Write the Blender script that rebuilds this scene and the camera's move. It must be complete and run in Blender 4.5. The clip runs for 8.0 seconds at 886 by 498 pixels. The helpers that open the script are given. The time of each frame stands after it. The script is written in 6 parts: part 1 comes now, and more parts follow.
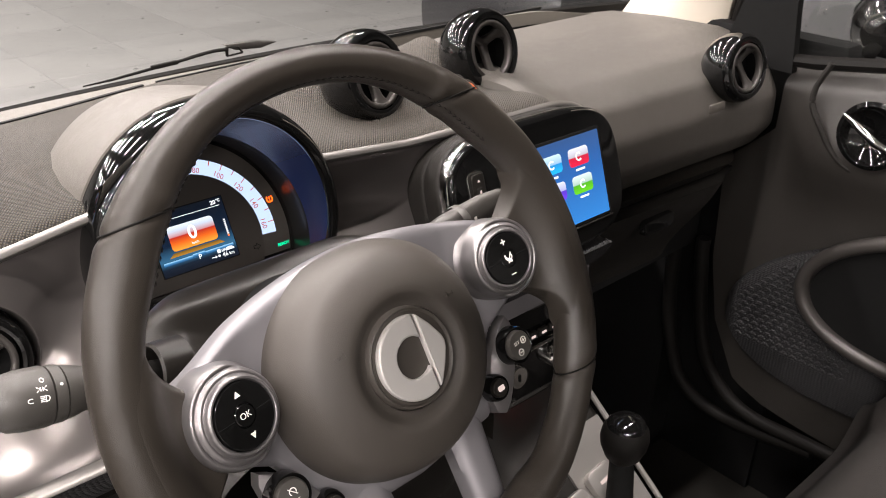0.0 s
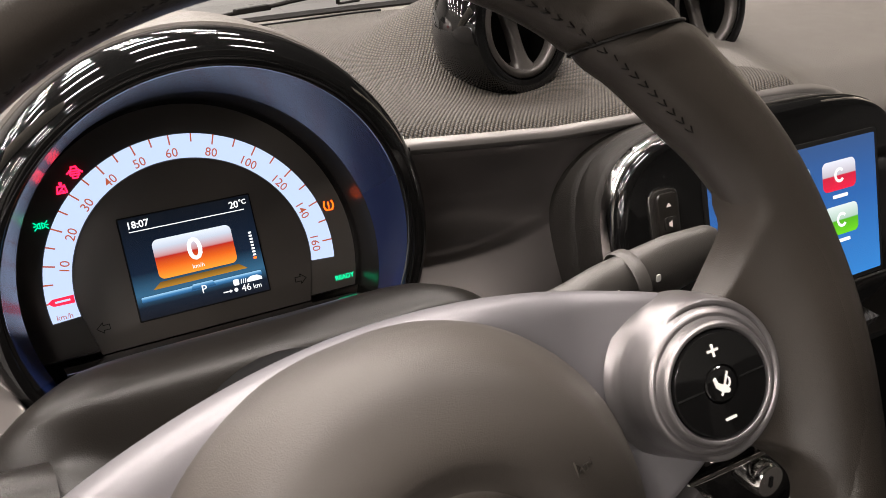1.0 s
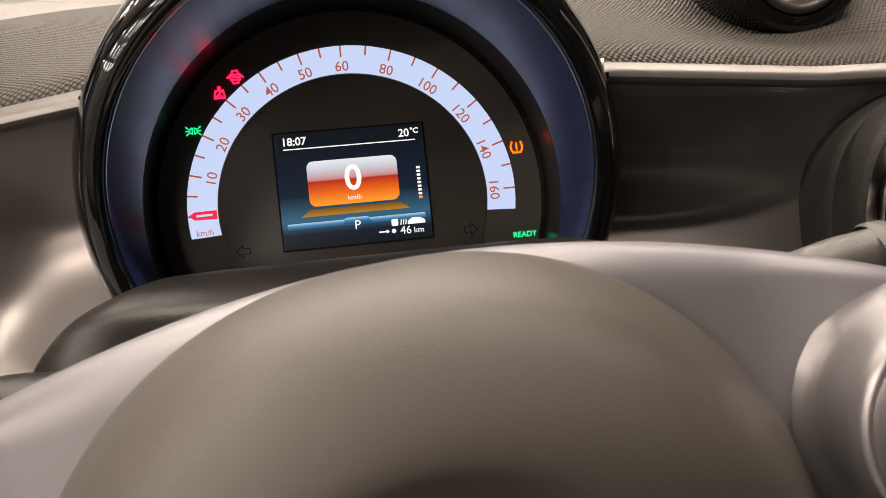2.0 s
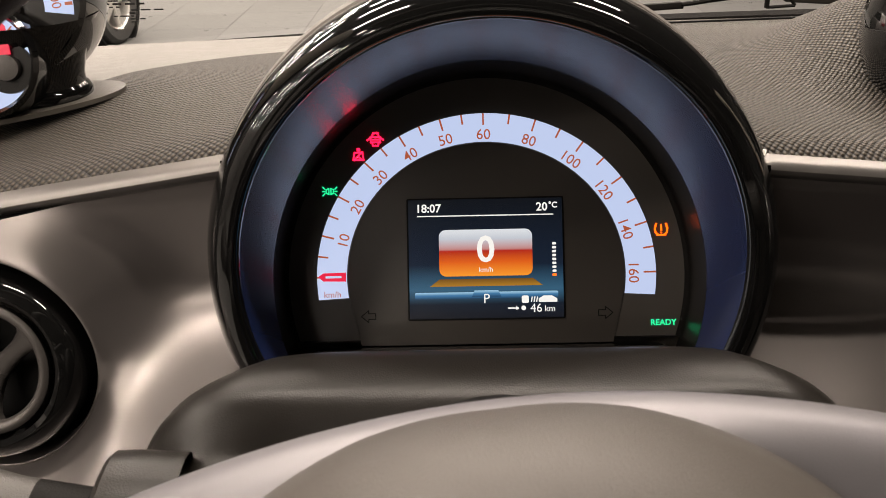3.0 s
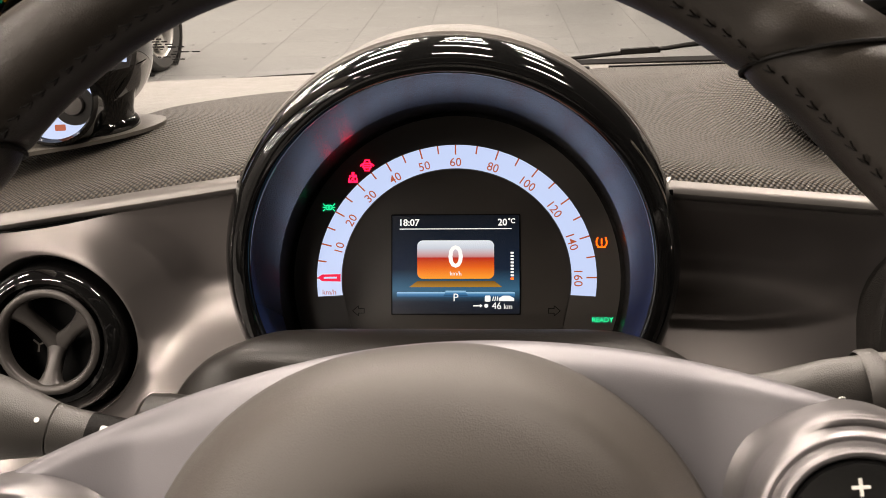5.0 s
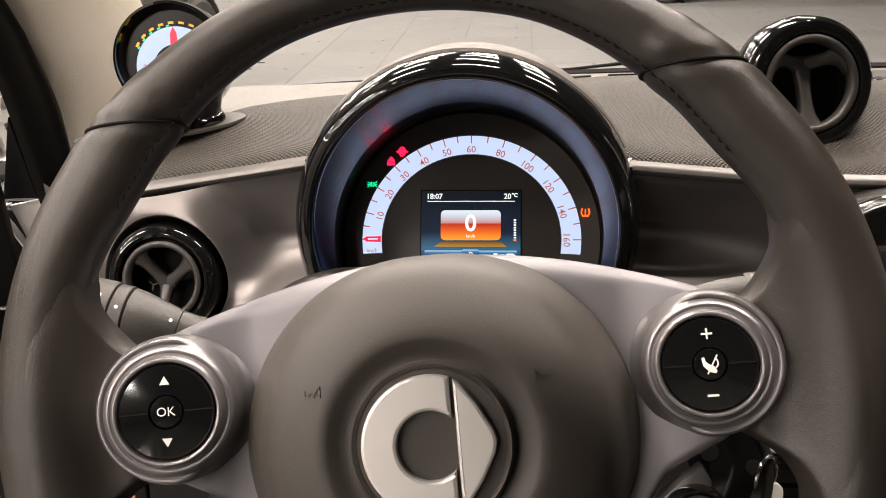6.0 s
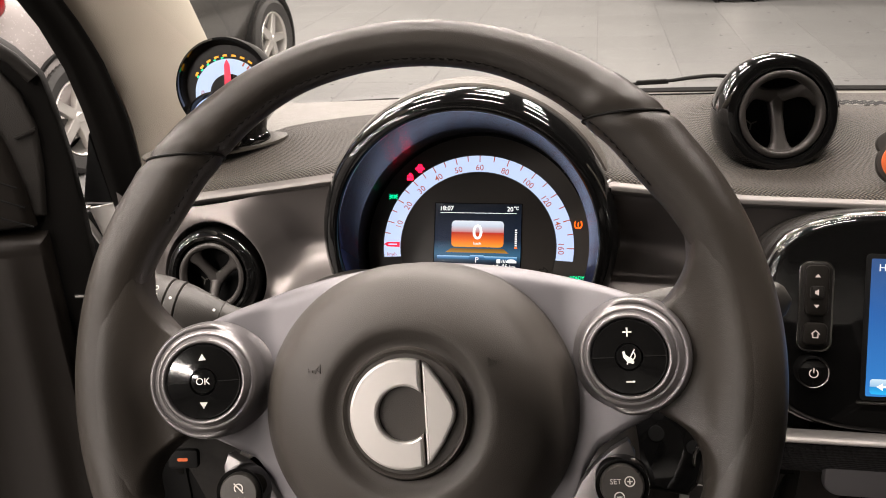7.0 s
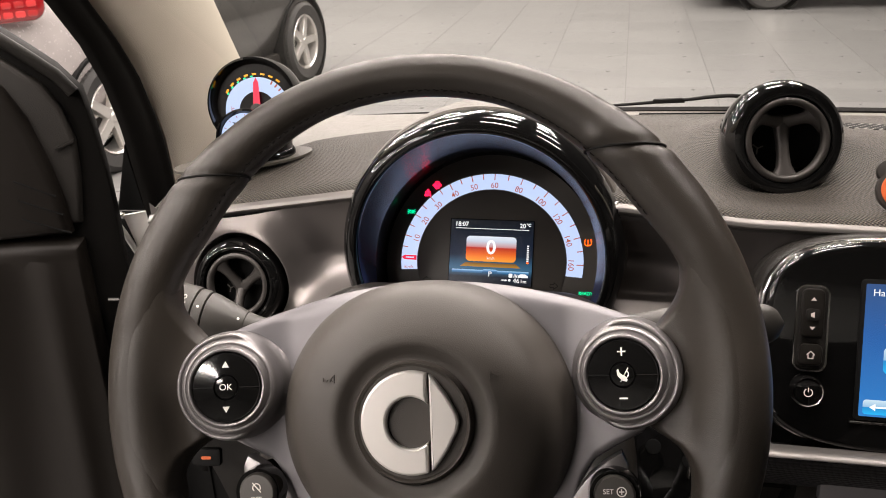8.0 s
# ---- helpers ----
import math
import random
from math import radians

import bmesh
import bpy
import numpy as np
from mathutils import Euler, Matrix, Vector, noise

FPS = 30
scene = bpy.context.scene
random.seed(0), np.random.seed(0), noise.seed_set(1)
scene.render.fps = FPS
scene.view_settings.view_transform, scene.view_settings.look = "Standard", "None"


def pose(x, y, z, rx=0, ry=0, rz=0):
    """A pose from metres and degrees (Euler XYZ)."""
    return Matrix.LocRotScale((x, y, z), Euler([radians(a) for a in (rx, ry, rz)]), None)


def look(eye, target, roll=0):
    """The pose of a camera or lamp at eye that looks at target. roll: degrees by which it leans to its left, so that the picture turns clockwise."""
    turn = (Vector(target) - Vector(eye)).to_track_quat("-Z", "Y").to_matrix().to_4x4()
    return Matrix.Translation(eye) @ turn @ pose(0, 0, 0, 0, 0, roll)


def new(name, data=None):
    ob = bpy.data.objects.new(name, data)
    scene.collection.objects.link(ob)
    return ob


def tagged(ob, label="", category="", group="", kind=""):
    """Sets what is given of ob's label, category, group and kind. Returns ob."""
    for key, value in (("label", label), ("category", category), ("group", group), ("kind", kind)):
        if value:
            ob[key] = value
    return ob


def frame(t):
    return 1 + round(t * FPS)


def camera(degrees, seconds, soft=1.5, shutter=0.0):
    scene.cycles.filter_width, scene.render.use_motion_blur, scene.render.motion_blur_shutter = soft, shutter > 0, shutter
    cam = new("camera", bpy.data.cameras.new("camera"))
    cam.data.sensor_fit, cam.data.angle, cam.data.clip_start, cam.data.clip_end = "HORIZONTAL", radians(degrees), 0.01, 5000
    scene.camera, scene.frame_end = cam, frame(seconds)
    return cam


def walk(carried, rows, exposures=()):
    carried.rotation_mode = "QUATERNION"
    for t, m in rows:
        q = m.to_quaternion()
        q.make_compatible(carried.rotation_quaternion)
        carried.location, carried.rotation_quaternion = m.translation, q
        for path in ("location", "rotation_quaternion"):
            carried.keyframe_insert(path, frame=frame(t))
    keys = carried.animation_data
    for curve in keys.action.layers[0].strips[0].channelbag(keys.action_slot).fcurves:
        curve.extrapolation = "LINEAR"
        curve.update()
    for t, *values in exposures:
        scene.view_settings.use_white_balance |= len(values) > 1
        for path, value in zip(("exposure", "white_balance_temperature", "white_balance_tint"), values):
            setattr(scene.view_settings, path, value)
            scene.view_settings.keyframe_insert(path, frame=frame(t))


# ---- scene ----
cam = camera(54.1, 8.0, soft=0.35)
cam.data.dof.use_dof, cam.data.dof.focus_distance, cam.data.dof.aperture_fstop = True, 0.48, 42.0
PATH = [
    (0, (-0.295, -0.330, 1.368), (0.907, 0.976, 0.445), 1.4),
    (0.5, (-0.181, -0.215, 1.312), (0.906, 1.174, 0.369), 1.2),
    (1, (-0.0899, -0.1175, 1.2543), (0.7875, 1.4133, 0.3126), 0.85),
    (1.5, (-0.0376, -0.0658, 1.2005), (0.5663, 1.5883, 0.2522), -0.62),
    (2, (-0.0156, -0.0728, 1.1907), (0.2478, 1.6776, 0.2598), -1.79),
    (3.3, (-0.0117, -0.0416, 1.2064), (-0.0816, 1.7639, 0.3512), -1.33),
    (3.5, (-0.0058, -0.0404, 1.2051), (-0.1018, 1.7698, 0.3602), -1.36),
    (4, (0.0021, -0.0392, 1.2028), (-0.1154, 1.7791, 0.3766), -1.74),
    (4.5, (0.0140, -0.0690, 1.2173), (-0.0912, 1.7511, 0.3949), -1.57),
    (5.8, (0.030, -0.238, 1.250), (-0.123, 1.593, 0.456), -1.9),
    (6, (0.038, -0.263, 1.258), (-0.148, 1.565, 0.467), -2.1),
    (6.5, (0.064, -0.309, 1.274), (-0.207, 1.508, 0.482), -2.7),
    (7, (0.092, -0.338, 1.299), (-0.245, 1.468, 0.506), -2.8),
    (7.5, (0.105, -0.358, 1.319), (-0.273, 1.442, 0.532), -2.6),
    (8, (0.107, -0.360, 1.320), (-0.291, 1.436, 0.534), -2.4),
]
walk(cam, [(t, look(eye, target, roll)) for t, eye, target, roll in PATH],
     exposures=[(0, 0.45, 6250, 10), (0.5, 0.38, 6350, 10), (1.5, 0.22, 6650, 10), (2, 0.08, 7000, 10), (3.5, -0.08, 6950, 10), (4.5, 0.0, 6950, 10), (6.5, 0.26, 6600, 10), (8, 0.14, 6500, 10)])

# ---- light: a showroom hall with rows of ceiling lamps, no daylight ----
GROUND = -0.10
CEILING = 4.2
LAMP_POWER = 74.0
world = bpy.data.worlds.new("hall_air")
world.use_nodes = True
world.node_tree.nodes["Background"].inputs[0].default_value = (0.9, 0.87, 0.8, 1)
world.node_tree.nodes["Background"].inputs[1].default_value = 0.003
scene.world = world
scene.view_settings.exposure = 0.0


def hall_lamps():
    for iy in range(9):
        for ix in range(7):
            data = bpy.data.lights.new("ceiling_lamp", "AREA")
            data.shape, data.size, data.size_y = "RECTANGLE", 1.05, 0.09
            data.energy, data.color = LAMP_POWER, (1.0, 0.895, 0.825)
            lamp = new("ceiling_lamp", data)
            lamp.matrix_world = pose(-8.6 + 1.75 * ix, -6.4 + 2.20 * iy, CEILING - 0.08)
            tagged(lamp, "long bright strip lamp under the hall ceiling", "lamp", "ceiling lamps of the hall")


hall_lamps()


# ---- materials ----
def nodes_of(name):
    m = bpy.data.materials.new(name)
    m.use_nodes = True
    return m, m.node_tree.nodes, m.node_tree.links, m.node_tree.nodes["Principled BSDF"]


def mat(name, base, rough=0.5, metal=0.0, grain=0.0, grain_scale=900.0, vary=0.12, vary_scale=14.0, coat=0.0, spec=0.5, rough_vary=0.08, pieces=0.0, folds=0.0):
    """Base colour with slow variation, roughness variation and a fine grain bump."""
    m, n, l, b = nodes_of(name)
    co = n.new("ShaderNodeTexCoord")
    slow = n.new("ShaderNodeTexNoise")
    slow.inputs["Scale"].default_value = vary_scale
    slow.inputs["Detail"].default_value = 6
    l.new(co.outputs["Object"], slow.inputs["Vector"])
    ramp = n.new("ShaderNodeMapRange")
    ramp.inputs["To Min"].default_value, ramp.inputs["To Max"].default_value = 1 - vary, 1 + vary
    l.new(slow.outputs["Fac"], ramp.inputs["Value"])
    hsv = n.new("ShaderNodeHueSaturation")
    hsv.inputs["Color"].default_value = (*base, 1)
    value = ramp.outputs["Result"]
    if pieces:
        info = n.new("ShaderNodeObjectInfo")
        span = n.new("ShaderNodeMapRange")
        span.inputs["To Min"].default_value, span.inputs["To Max"].default_value = 1 - pieces, 1 + pieces
        l.new(info.outputs["Random"], span.inputs["Value"])
        times = n.new("ShaderNodeMath")
        times.operation = "MULTIPLY"
        l.new(value, times.inputs[0]), l.new(span.outputs["Result"], times.inputs[1])
        value = times.outputs[0]
    l.new(value, hsv.inputs["Value"])
    l.new(hsv.outputs["Color"], b.inputs["Base Color"])
    mid = n.new("ShaderNodeTexNoise")
    mid.inputs["Scale"].default_value = vary_scale * 6
    mid.inputs["Detail"].default_value = 4
    l.new(co.outputs["Object"], mid.inputs["Vector"])
    rr = n.new("ShaderNodeMapRange")
    rr.inputs["To Min"].default_value, rr.inputs["To Max"].default_value = max(0.02, rough - rough_vary), rough + rough_vary
    l.new(mid.outputs["Fac"], rr.inputs["Value"])
    l.new(rr.outputs["Result"], b.inputs["Roughness"])
    b.inputs["Metallic"].default_value = metal
    b.inputs["Coat Weight"].default_value = coat
    b.inputs["Coat Roughness"].default_value = 0.05
    b.inputs["Specular IOR Level"].default_value = spec
    if grain:
        fine = n.new("ShaderNodeTexVoronoi")
        fine.inputs["Scale"].default_value = grain_scale
        l.new(co.outputs["Object"], fine.inputs["Vector"])
        bump = n.new("ShaderNodeBump")
        bump.inputs["Strength"].default_value = grain
        bump.inputs["Distance"].default_value = 0.0006
        l.new(fine.outputs["Distance"], bump.inputs["Height"])
        l.new(bump.outputs["Normal"], b.inputs["Normal"])
        if folds:
            soft = n.new("ShaderNodeTexNoise")
            soft.inputs["Scale"].default_value, soft.inputs["Detail"].default_value = 48, 3
            crease = n.new("ShaderNodeBump")
            crease.inputs["Strength"].default_value, crease.inputs["Distance"].default_value = folds, 0.004
            l.new(co.outputs["Object"], soft.inputs["Vector"])
            l.new(soft.outputs["Fac"], crease.inputs["Height"])
            l.new(crease.outputs["Normal"], bump.inputs["Normal"])
    return m


def mesh_fabric(name, dark, light, pitch, flat=True):
    """Woven mesh: a regular field of small dark pits between light threads."""
    m, n, l, b = nodes_of(name)
    co = n.new("ShaderNodeTexCoord")
    cell = n.new("ShaderNodeTexVoronoi")
    cell.voronoi_dimensions = "2D"
    cell.inputs["Scale"].default_value = 1 / pitch
    cell.inputs["Randomness"].default_value = 0.22
    turn = n.new("ShaderNodeMapping")
    turn.inputs["Rotation"].default_value = (0, 0, radians(38)) if flat else (radians(90), radians(-38), 0)
    l.new(co.outputs["Object"], turn.inputs["Vector"]), l.new(turn.outputs["Vector"], cell.inputs["Vector"])
    slow = n.new("ShaderNodeTexNoise")
    slow.inputs["Scale"].default_value = 9
    l.new(co.outputs["Object"], slow.inputs["Vector"])
    ramp = n.new("ShaderNodeValToRGB")
    ramp.color_ramp.elements[0].position, ramp.color_ramp.elements[0].color = 0.12, (*light, 1)
    ramp.color_ramp.elements[1].position, ramp.color_ramp.elements[1].color = 0.52, (*dark, 1)
    l.new(cell.outputs["Distance"], ramp.inputs["Fac"])
    hsv = n.new("ShaderNodeHueSaturation")
    span = n.new("ShaderNodeMapRange")
    span.inputs["To Min"].default_value, span.inputs["To Max"].default_value = 0.8, 1.2
    l.new(slow.outputs["Fac"], span.inputs["Value"]), l.new(span.outputs["Result"], hsv.inputs["Value"])
    l.new(ramp.outputs["Color"], hsv.inputs["Color"]), l.new(hsv.outputs["Color"], b.inputs["Base Color"])
    bump = n.new("ShaderNodeBump")
    bump.inputs["Strength"].default_value, bump.inputs["Distance"].default_value = 1.0, 0.0020
    bump.invert = True
    l.new(cell.outputs["Distance"], bump.inputs["Height"]), l.new(bump.outputs["Normal"], b.inputs["Normal"])
    b.inputs["Roughness"].default_value = 0.65
    return m


def glow(name, colour, strength=1.0):
    m, n, l, b = nodes_of(name)
    b.inputs["Base Color"].default_value = (0.02, 0.02, 0.02, 1)
    b.inputs["Emission Color"].default_value = (*colour, 1)
    b.inputs["Emission Strength"].default_value = strength
    b.inputs["Roughness"].default_value = 0.25
    return m


def glow_ramp(name, stops, axis=1, strength=1.0):
    """A lit display area whose colour runs across it, from low to high."""
    m, n, l, b = nodes_of(name)
    co = n.new("ShaderNodeTexCoord")
    part_of = n.new("ShaderNodeSeparateXYZ")
    l.new(co.outputs["Generated"], part_of.inputs[0])
    ramp = n.new("ShaderNodeValToRGB")
    e = ramp.color_ramp.elements
    while len(e) < len(stops):
        e.new(0.5)
    for item, (at, colour) in zip(e, stops):
        item.position, item.color = at, (*colour, 1)
    l.new(part_of.outputs[axis], ramp.inputs["Fac"])
    b.inputs["Base Color"].default_value = (0.01, 0.01, 0.01, 1)
    b.inputs["Roughness"].default_value = 0.25
    l.new(ramp.outputs["Color"], b.inputs["Emission Color"])
    b.inputs["Emission Strength"].default_value = strength
    return m


def glass_pane(name, gloss):
    m = bpy.data.materials.new(name)
    m.use_nodes = True
    n, l = m.node_tree.nodes, m.node_tree.links
    n.clear()
    out, mix, clear, shine = (n.new(k) for k in ("ShaderNodeOutputMaterial", "ShaderNodeMixShader", "ShaderNodeBsdfTransparent", "ShaderNodeBsdfGlossy"))
    clear.inputs[0].default_value = (0.97, 0.98, 0.97, 1)
    shine.inputs["Roughness"].default_value = 0.02
    mix.inputs[0].default_value = gloss
    l.new(clear.outputs[0], mix.inputs[1]), l.new(shine.outputs[0], mix.inputs[2]), l.new(mix.outputs[0], out.inputs[0])
    return m


LEATHER = mat("smooth_dark_leather", (0.0255, 0.0218, 0.018), 0.35, spec=0.38, grain=0.16, grain_scale=2400, vary=0.10, vary_scale=9, rough_vary=0.04, folds=0.16)
HUB_PLASTIC = mat("grained_dark_plastic", (0.044, 0.0385, 0.033), 0.48, spec=0.45, grain=0.18, grain_scale=2600, rough_vary=0.05)
SATIN = mat("satin_grey_paint", (0.192, 0.185, 0.196), 0.47, metal=0.55, grain=0.05, grain_scale=2500, vary=0.04, rough_vary=0.015)
POD_SATIN = mat("satin_grey_pod_metal", (0.21, 0.200, 0.202), 0.34, metal=0.75, grain=0.04, grain_scale=2500, vary=0.03, rough_vary=0.01)
SILVER = mat("satin_silver", (0.30, 0.285, 0.27), 0.36, metal=0.6, vary=0.04, rough_vary=0.04)
TRIM_SILVER = mat("satin_dash_trim", (0.145, 0.137, 0.130), 0.36, metal=0.6, vary=0.04, rough_vary=0.03)
CHROME = mat("bright_chrome", (0.75, 0.74, 0.72), 0.12, metal=1.0, vary=0.03, rough_vary=0.03)
GLOSS = mat("piano_black", (0.004, 0.004, 0.004), 0.05, coat=0.35, spec=0.35, vary=0.05, rough_vary=0.02)
# near-black for black parts, and for hollows whose shade is put into the colour
VOID = mat("black_parts_and_hollow_shade", (0.005, 0.005, 0.005), 0.7, spec=0.15)
RUBBER = mat("black_rubber", (0.006, 0.0055, 0.005), 0.55, grain=0.2, grain_scale=1200, spec=0.10)
PANEL = mat("dark_satin_panel", (0.140, 0.128, 0.123), 0.28, metal=0.75, grain=0.03, grain_scale=3200, vary=0.02, rough_vary=0.0)
SHELL = mat("matte_grey_plastic", (0.092, 0.083, 0.072), 0.48, grain=0.4, grain_scale=1600)
SHROUD = mat("column_plastic", (0.011, 0.0097, 0.0083), 0.36, spec=0.28, grain=0.12, grain_scale=1700)
DASH_SOFT = mat("soft_dash_plastic", (0.060, 0.054, 0.047), 0.55, grain=0.45, grain_scale=1300)
DASH_LIGHT = mat("pale_dash_plastic", (0.088, 0.080, 0.069), 0.5, grain=0.3, grain_scale=1500)
LINING = mat("roof_lining_fabric", (0.10, 0.092, 0.080), 0.85, grain=0.3, grain_scale=900, vary=0.05)
PILLAR = mat("beige_pillar_trim", (0.60, 0.545, 0.46), 0.6, grain=0.3, grain_scale=1100, vary=0.05)
DARK_PLASTIC = mat("dark_grey_plastic", (0.014, 0.0128, 0.0115), 0.5, spec=0.16, grain=0.35, grain_scale=1500)
GRILLE = mat("vent_grille_grey", (0.046, 0.042, 0.039), 0.36, metal=0.3, grain=0.15, grain_scale=2200)
STALK = mat("stalk_plastic", (0.045, 0.042, 0.038), 0.42, grain=0.2, grain_scale=2000)
MARK = mat("printed_white", (0.75, 0.73, 0.69), 0.5)
FABRIC = mesh_fabric("dash_mesh_fabric", (0.004, 0.0034, 0.0028), (0.070, 0.056, 0.040), 0.0021)
FABRIC_DARK = mesh_fabric("dark_mesh_fabric", (0.006, 0.006, 0.007), (0.019, 0.018, 0.019), 0.0032, False)
DOOR_CARD = mat("grained_door_card", (0.020, 0.0178, 0.0155), 0.5, grain=0.4, grain_scale=1400)
DOOR_TRIM = mat("brown_black_door_leather", (0.0095, 0.0078, 0.0064), 0.42, spec=0.25, grain=0.25, grain_scale=1800, vary=0.15)
BAND = mat("cluster_funnel_blue_black", (0.008, 0.016, 0.066), 0.25, spec=0.42, vary=0.06, rough_vary=0.04)
FACE = mat("smoked_dial_face", (0.055, 0.049, 0.043), 0.42, coat=0.0, vary=0.1, rough_vary=0.03)
FACE_DARK = mat("dark_dial_surround", (0.007, 0.0065, 0.006), 0.25, spec=0.25, vary=0.1, rough_vary=0.03)
CARPET = mat("black_carpet", (0.018, 0.017, 0.015), 0.95, spec=0.1, grain=0.8, grain_scale=700)
SEAT = mat("seat_fabric", (0.019, 0.016, 0.014), 0.85, grain=0.6, grain_scale=700)
WHITE_BODY = mat("white_body_paint", (0.62, 0.60, 0.57), 0.25, coat=0.6)
FLOOR_TILE = mat("pale_floor_tile", (0.149, 0.148, 0.145), 0.3, vary=0.16, vary_scale=2.5, pieces=0.05)
GROUT = mat("floor_grout", (0.142, 0.139, 0.135), 0.7)
WALL = mat("hall_wall_paint", (0.16, 0.155, 0.15), 0.7, vary=0.06, vary_scale=1.5)
# ceiling colour is about a third of the wall colour
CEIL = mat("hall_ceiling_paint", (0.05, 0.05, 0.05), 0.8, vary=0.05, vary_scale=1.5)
TYRE = mat("tyre_rubber", (0.022, 0.021, 0.020), 0.75, grain=0.4, grain_scale=200)
BADGE_SILVER = mat("satin_badge_silver", (0.64, 0.62, 0.595), 0.36, metal=0.5, vary=0.03, rough_vary=0.02)
ALLOY = mat("silver_alloy", (0.62, 0.60, 0.57), 0.34, metal=0.8, vary=0.03, rough_vary=0.02)
CAR_SILVER = mat("silver_mauve_car_paint", (0.44, 0.405, 0.395), 0.25, metal=0.4, coat=0.8)
CAR_DARK = mat("dark_grey_car_paint", (0.075, 0.072, 0.068), 0.3, metal=0.4, coat=0.8)
CAR_BLACK = mat("black_car_paint", (0.012, 0.012, 0.013), 0.3, metal=0.0, coat=0.15, spec=0.25)
CAR_GLASS = mat("tinted_car_glass", (0.02, 0.022, 0.022), 0.06, coat=0.5)
RED_LENS = mat("red_lamp_lens", (0.22, 0.006, 0.008), 0.1, coat=1.0)
RED_CELL = mat("red_reflector_cell", (0.62, 0.05, 0.05), 0.15, coat=1.0, pieces=0.5)
ORANGE = mat("orange_badge_enamel", (0.62, 0.13, 0.04), 0.3, coat=0.5)
KEY_TAG = mat("pale_key_tag", (0.6, 0.59, 0.56), 0.4)
WINDSCREEN = glass_pane("windscreen_glass", 0.05)
RED = glow("red_lamp", (0.95, 0.006, 0.035), 6.0)
NEEDLE_RED = glow("needle_red", (0.85, 0.02, 0.07), 1.0)
GREEN = glow("green_lamp", (0.0, 0.50, 0.20), 2.2)
AMBER = glow("amber_lamp", (1.0, 0.10, 0.003), 3.0)
GAUGE_AMBER = glow("gauge_amber", (1.0, 0.42, 0.02), 1.1)
DIAL = glow("dial_blue_white", (0.53, 0.64, 0.95), 1.0)
DIAL_INK = glow("dial_orange_ink", (0.40, 0.085, 0.035), 1.0)
WHITE_GLOW = glow("display_white", (0.95, 0.95, 0.95), 1.0)
ICON_GLOW = glow("lit_key_symbol", (0.80, 0.62, 0.55), 0.75)
SCREEN_BG = glow_ramp("display_background", [(0, (0.002, 0.004, 0.010)), (0.12, (0.004, 0.010, 0.022)), (0.24, (0.03, 0.11, 0.20)), (0.45, (0.004, 0.012, 0.03)), (1, (0.002, 0.004, 0.008))])
TILE_RAMP = glow_ramp("display_speed_tile", [(0, (0.95, 0.33, 0.03)), (0.3, (0.75, 0.12, 0.01)), (0.54, (0.45, 0.02, 0.01)), (0.58, (0.55, 0.25, 0.25)), (0.8, (0.55, 0.60, 0.70)), (1, (0.75, 0.80, 0.88))])
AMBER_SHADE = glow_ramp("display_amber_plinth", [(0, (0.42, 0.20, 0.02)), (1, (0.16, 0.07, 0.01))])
BAR_RAMP = glow_ramp("display_bottom_bar", [(0, (0.01, 0.05, 0.12)), (0.55, (0.05, 0.2, 0.42)), (1, (0.35, 0.62, 0.85))])
MEDIA_BG = glow_ramp("media_background", [(0, (0.03, 0.20, 0.55)), (0.6, (0.02, 0.11, 0.36)), (1, (0.03, 0.08, 0.22))])
TILE_RED = glow_ramp("media_red_tile", [(0, (0.75, 0.01, 0.05)), (0.48, (0.55, 0.01, 0.04)), (0.52, (0.5, 0.45, 0.5)), (1, (0.75, 0.75, 0.82))])
TILE_GREEN = glow_ramp("media_green_tile", [(0, (0.14, 0.60, 0.01)), (0.48, (0.08, 0.40, 0.01)), (0.52, (0.4, 0.55, 0.45)), (1, (0.7, 0.78, 0.75))])
TILE_BLUE = glow_ramp("media_blue_tile", [(0, (0.02, 0.45, 0.85)), (0.48, (0.02, 0.25, 0.6)), (0.52, (0.3, 0.5, 0.7)), (1, (0.6, 0.75, 0.85))])
TILE_VIOLET = glow_ramp("media_violet_tile", [(0, (0.15, 0.05, 0.75)), (0.48, (0.1, 0.03, 0.5)), (0.52, (0.4, 0.4, 0.7)), (1, (0.7, 0.7, 0.85))])
TILE_ORANGE = glow_ramp("media_orange_tile", [(0, (0.95, 0.35, 0.02)), (0.48, (0.8, 0.22, 0.01)), (0.52, (0.6, 0.5, 0.45)), (1, (0.8, 0.75, 0.7))])


# ---- shape helpers ----
def thing(name, m, label, category, group="", kind=""):
    ob = new(name)
    ob.empty_display_size = 0.05
    ob.matrix_world = m
    return tagged(ob, label, category, group, kind)


def mesh_from(name, bm, material, sharp=38):
    bmesh.ops.recalc_face_normals(bm, faces=bm.faces)
    me = bpy.data.meshes.new(name)
    bm.to_mesh(me)
    bm.free()
    me.materials.append(material)
    me.shade_smooth()
    me.set_sharp_from_angle(angle=radians(sharp))
    return me


def part(name, bm, material, parent, label="", sharp=38, at=None):
    ob = new(name, mesh_from(name, bm, material, sharp))
    ob.parent = parent
    if at is not None:
        ob.matrix_basis = at
    return tagged(ob, label)


def solo(name, bm, material, label, category, m=None, group="", kind="", sharp=38):
    ob = new(name, mesh_from(name, bm, material, sharp))
    if m is not None:
        ob.matrix_world = m
    return tagged(ob, label, category, group, kind)


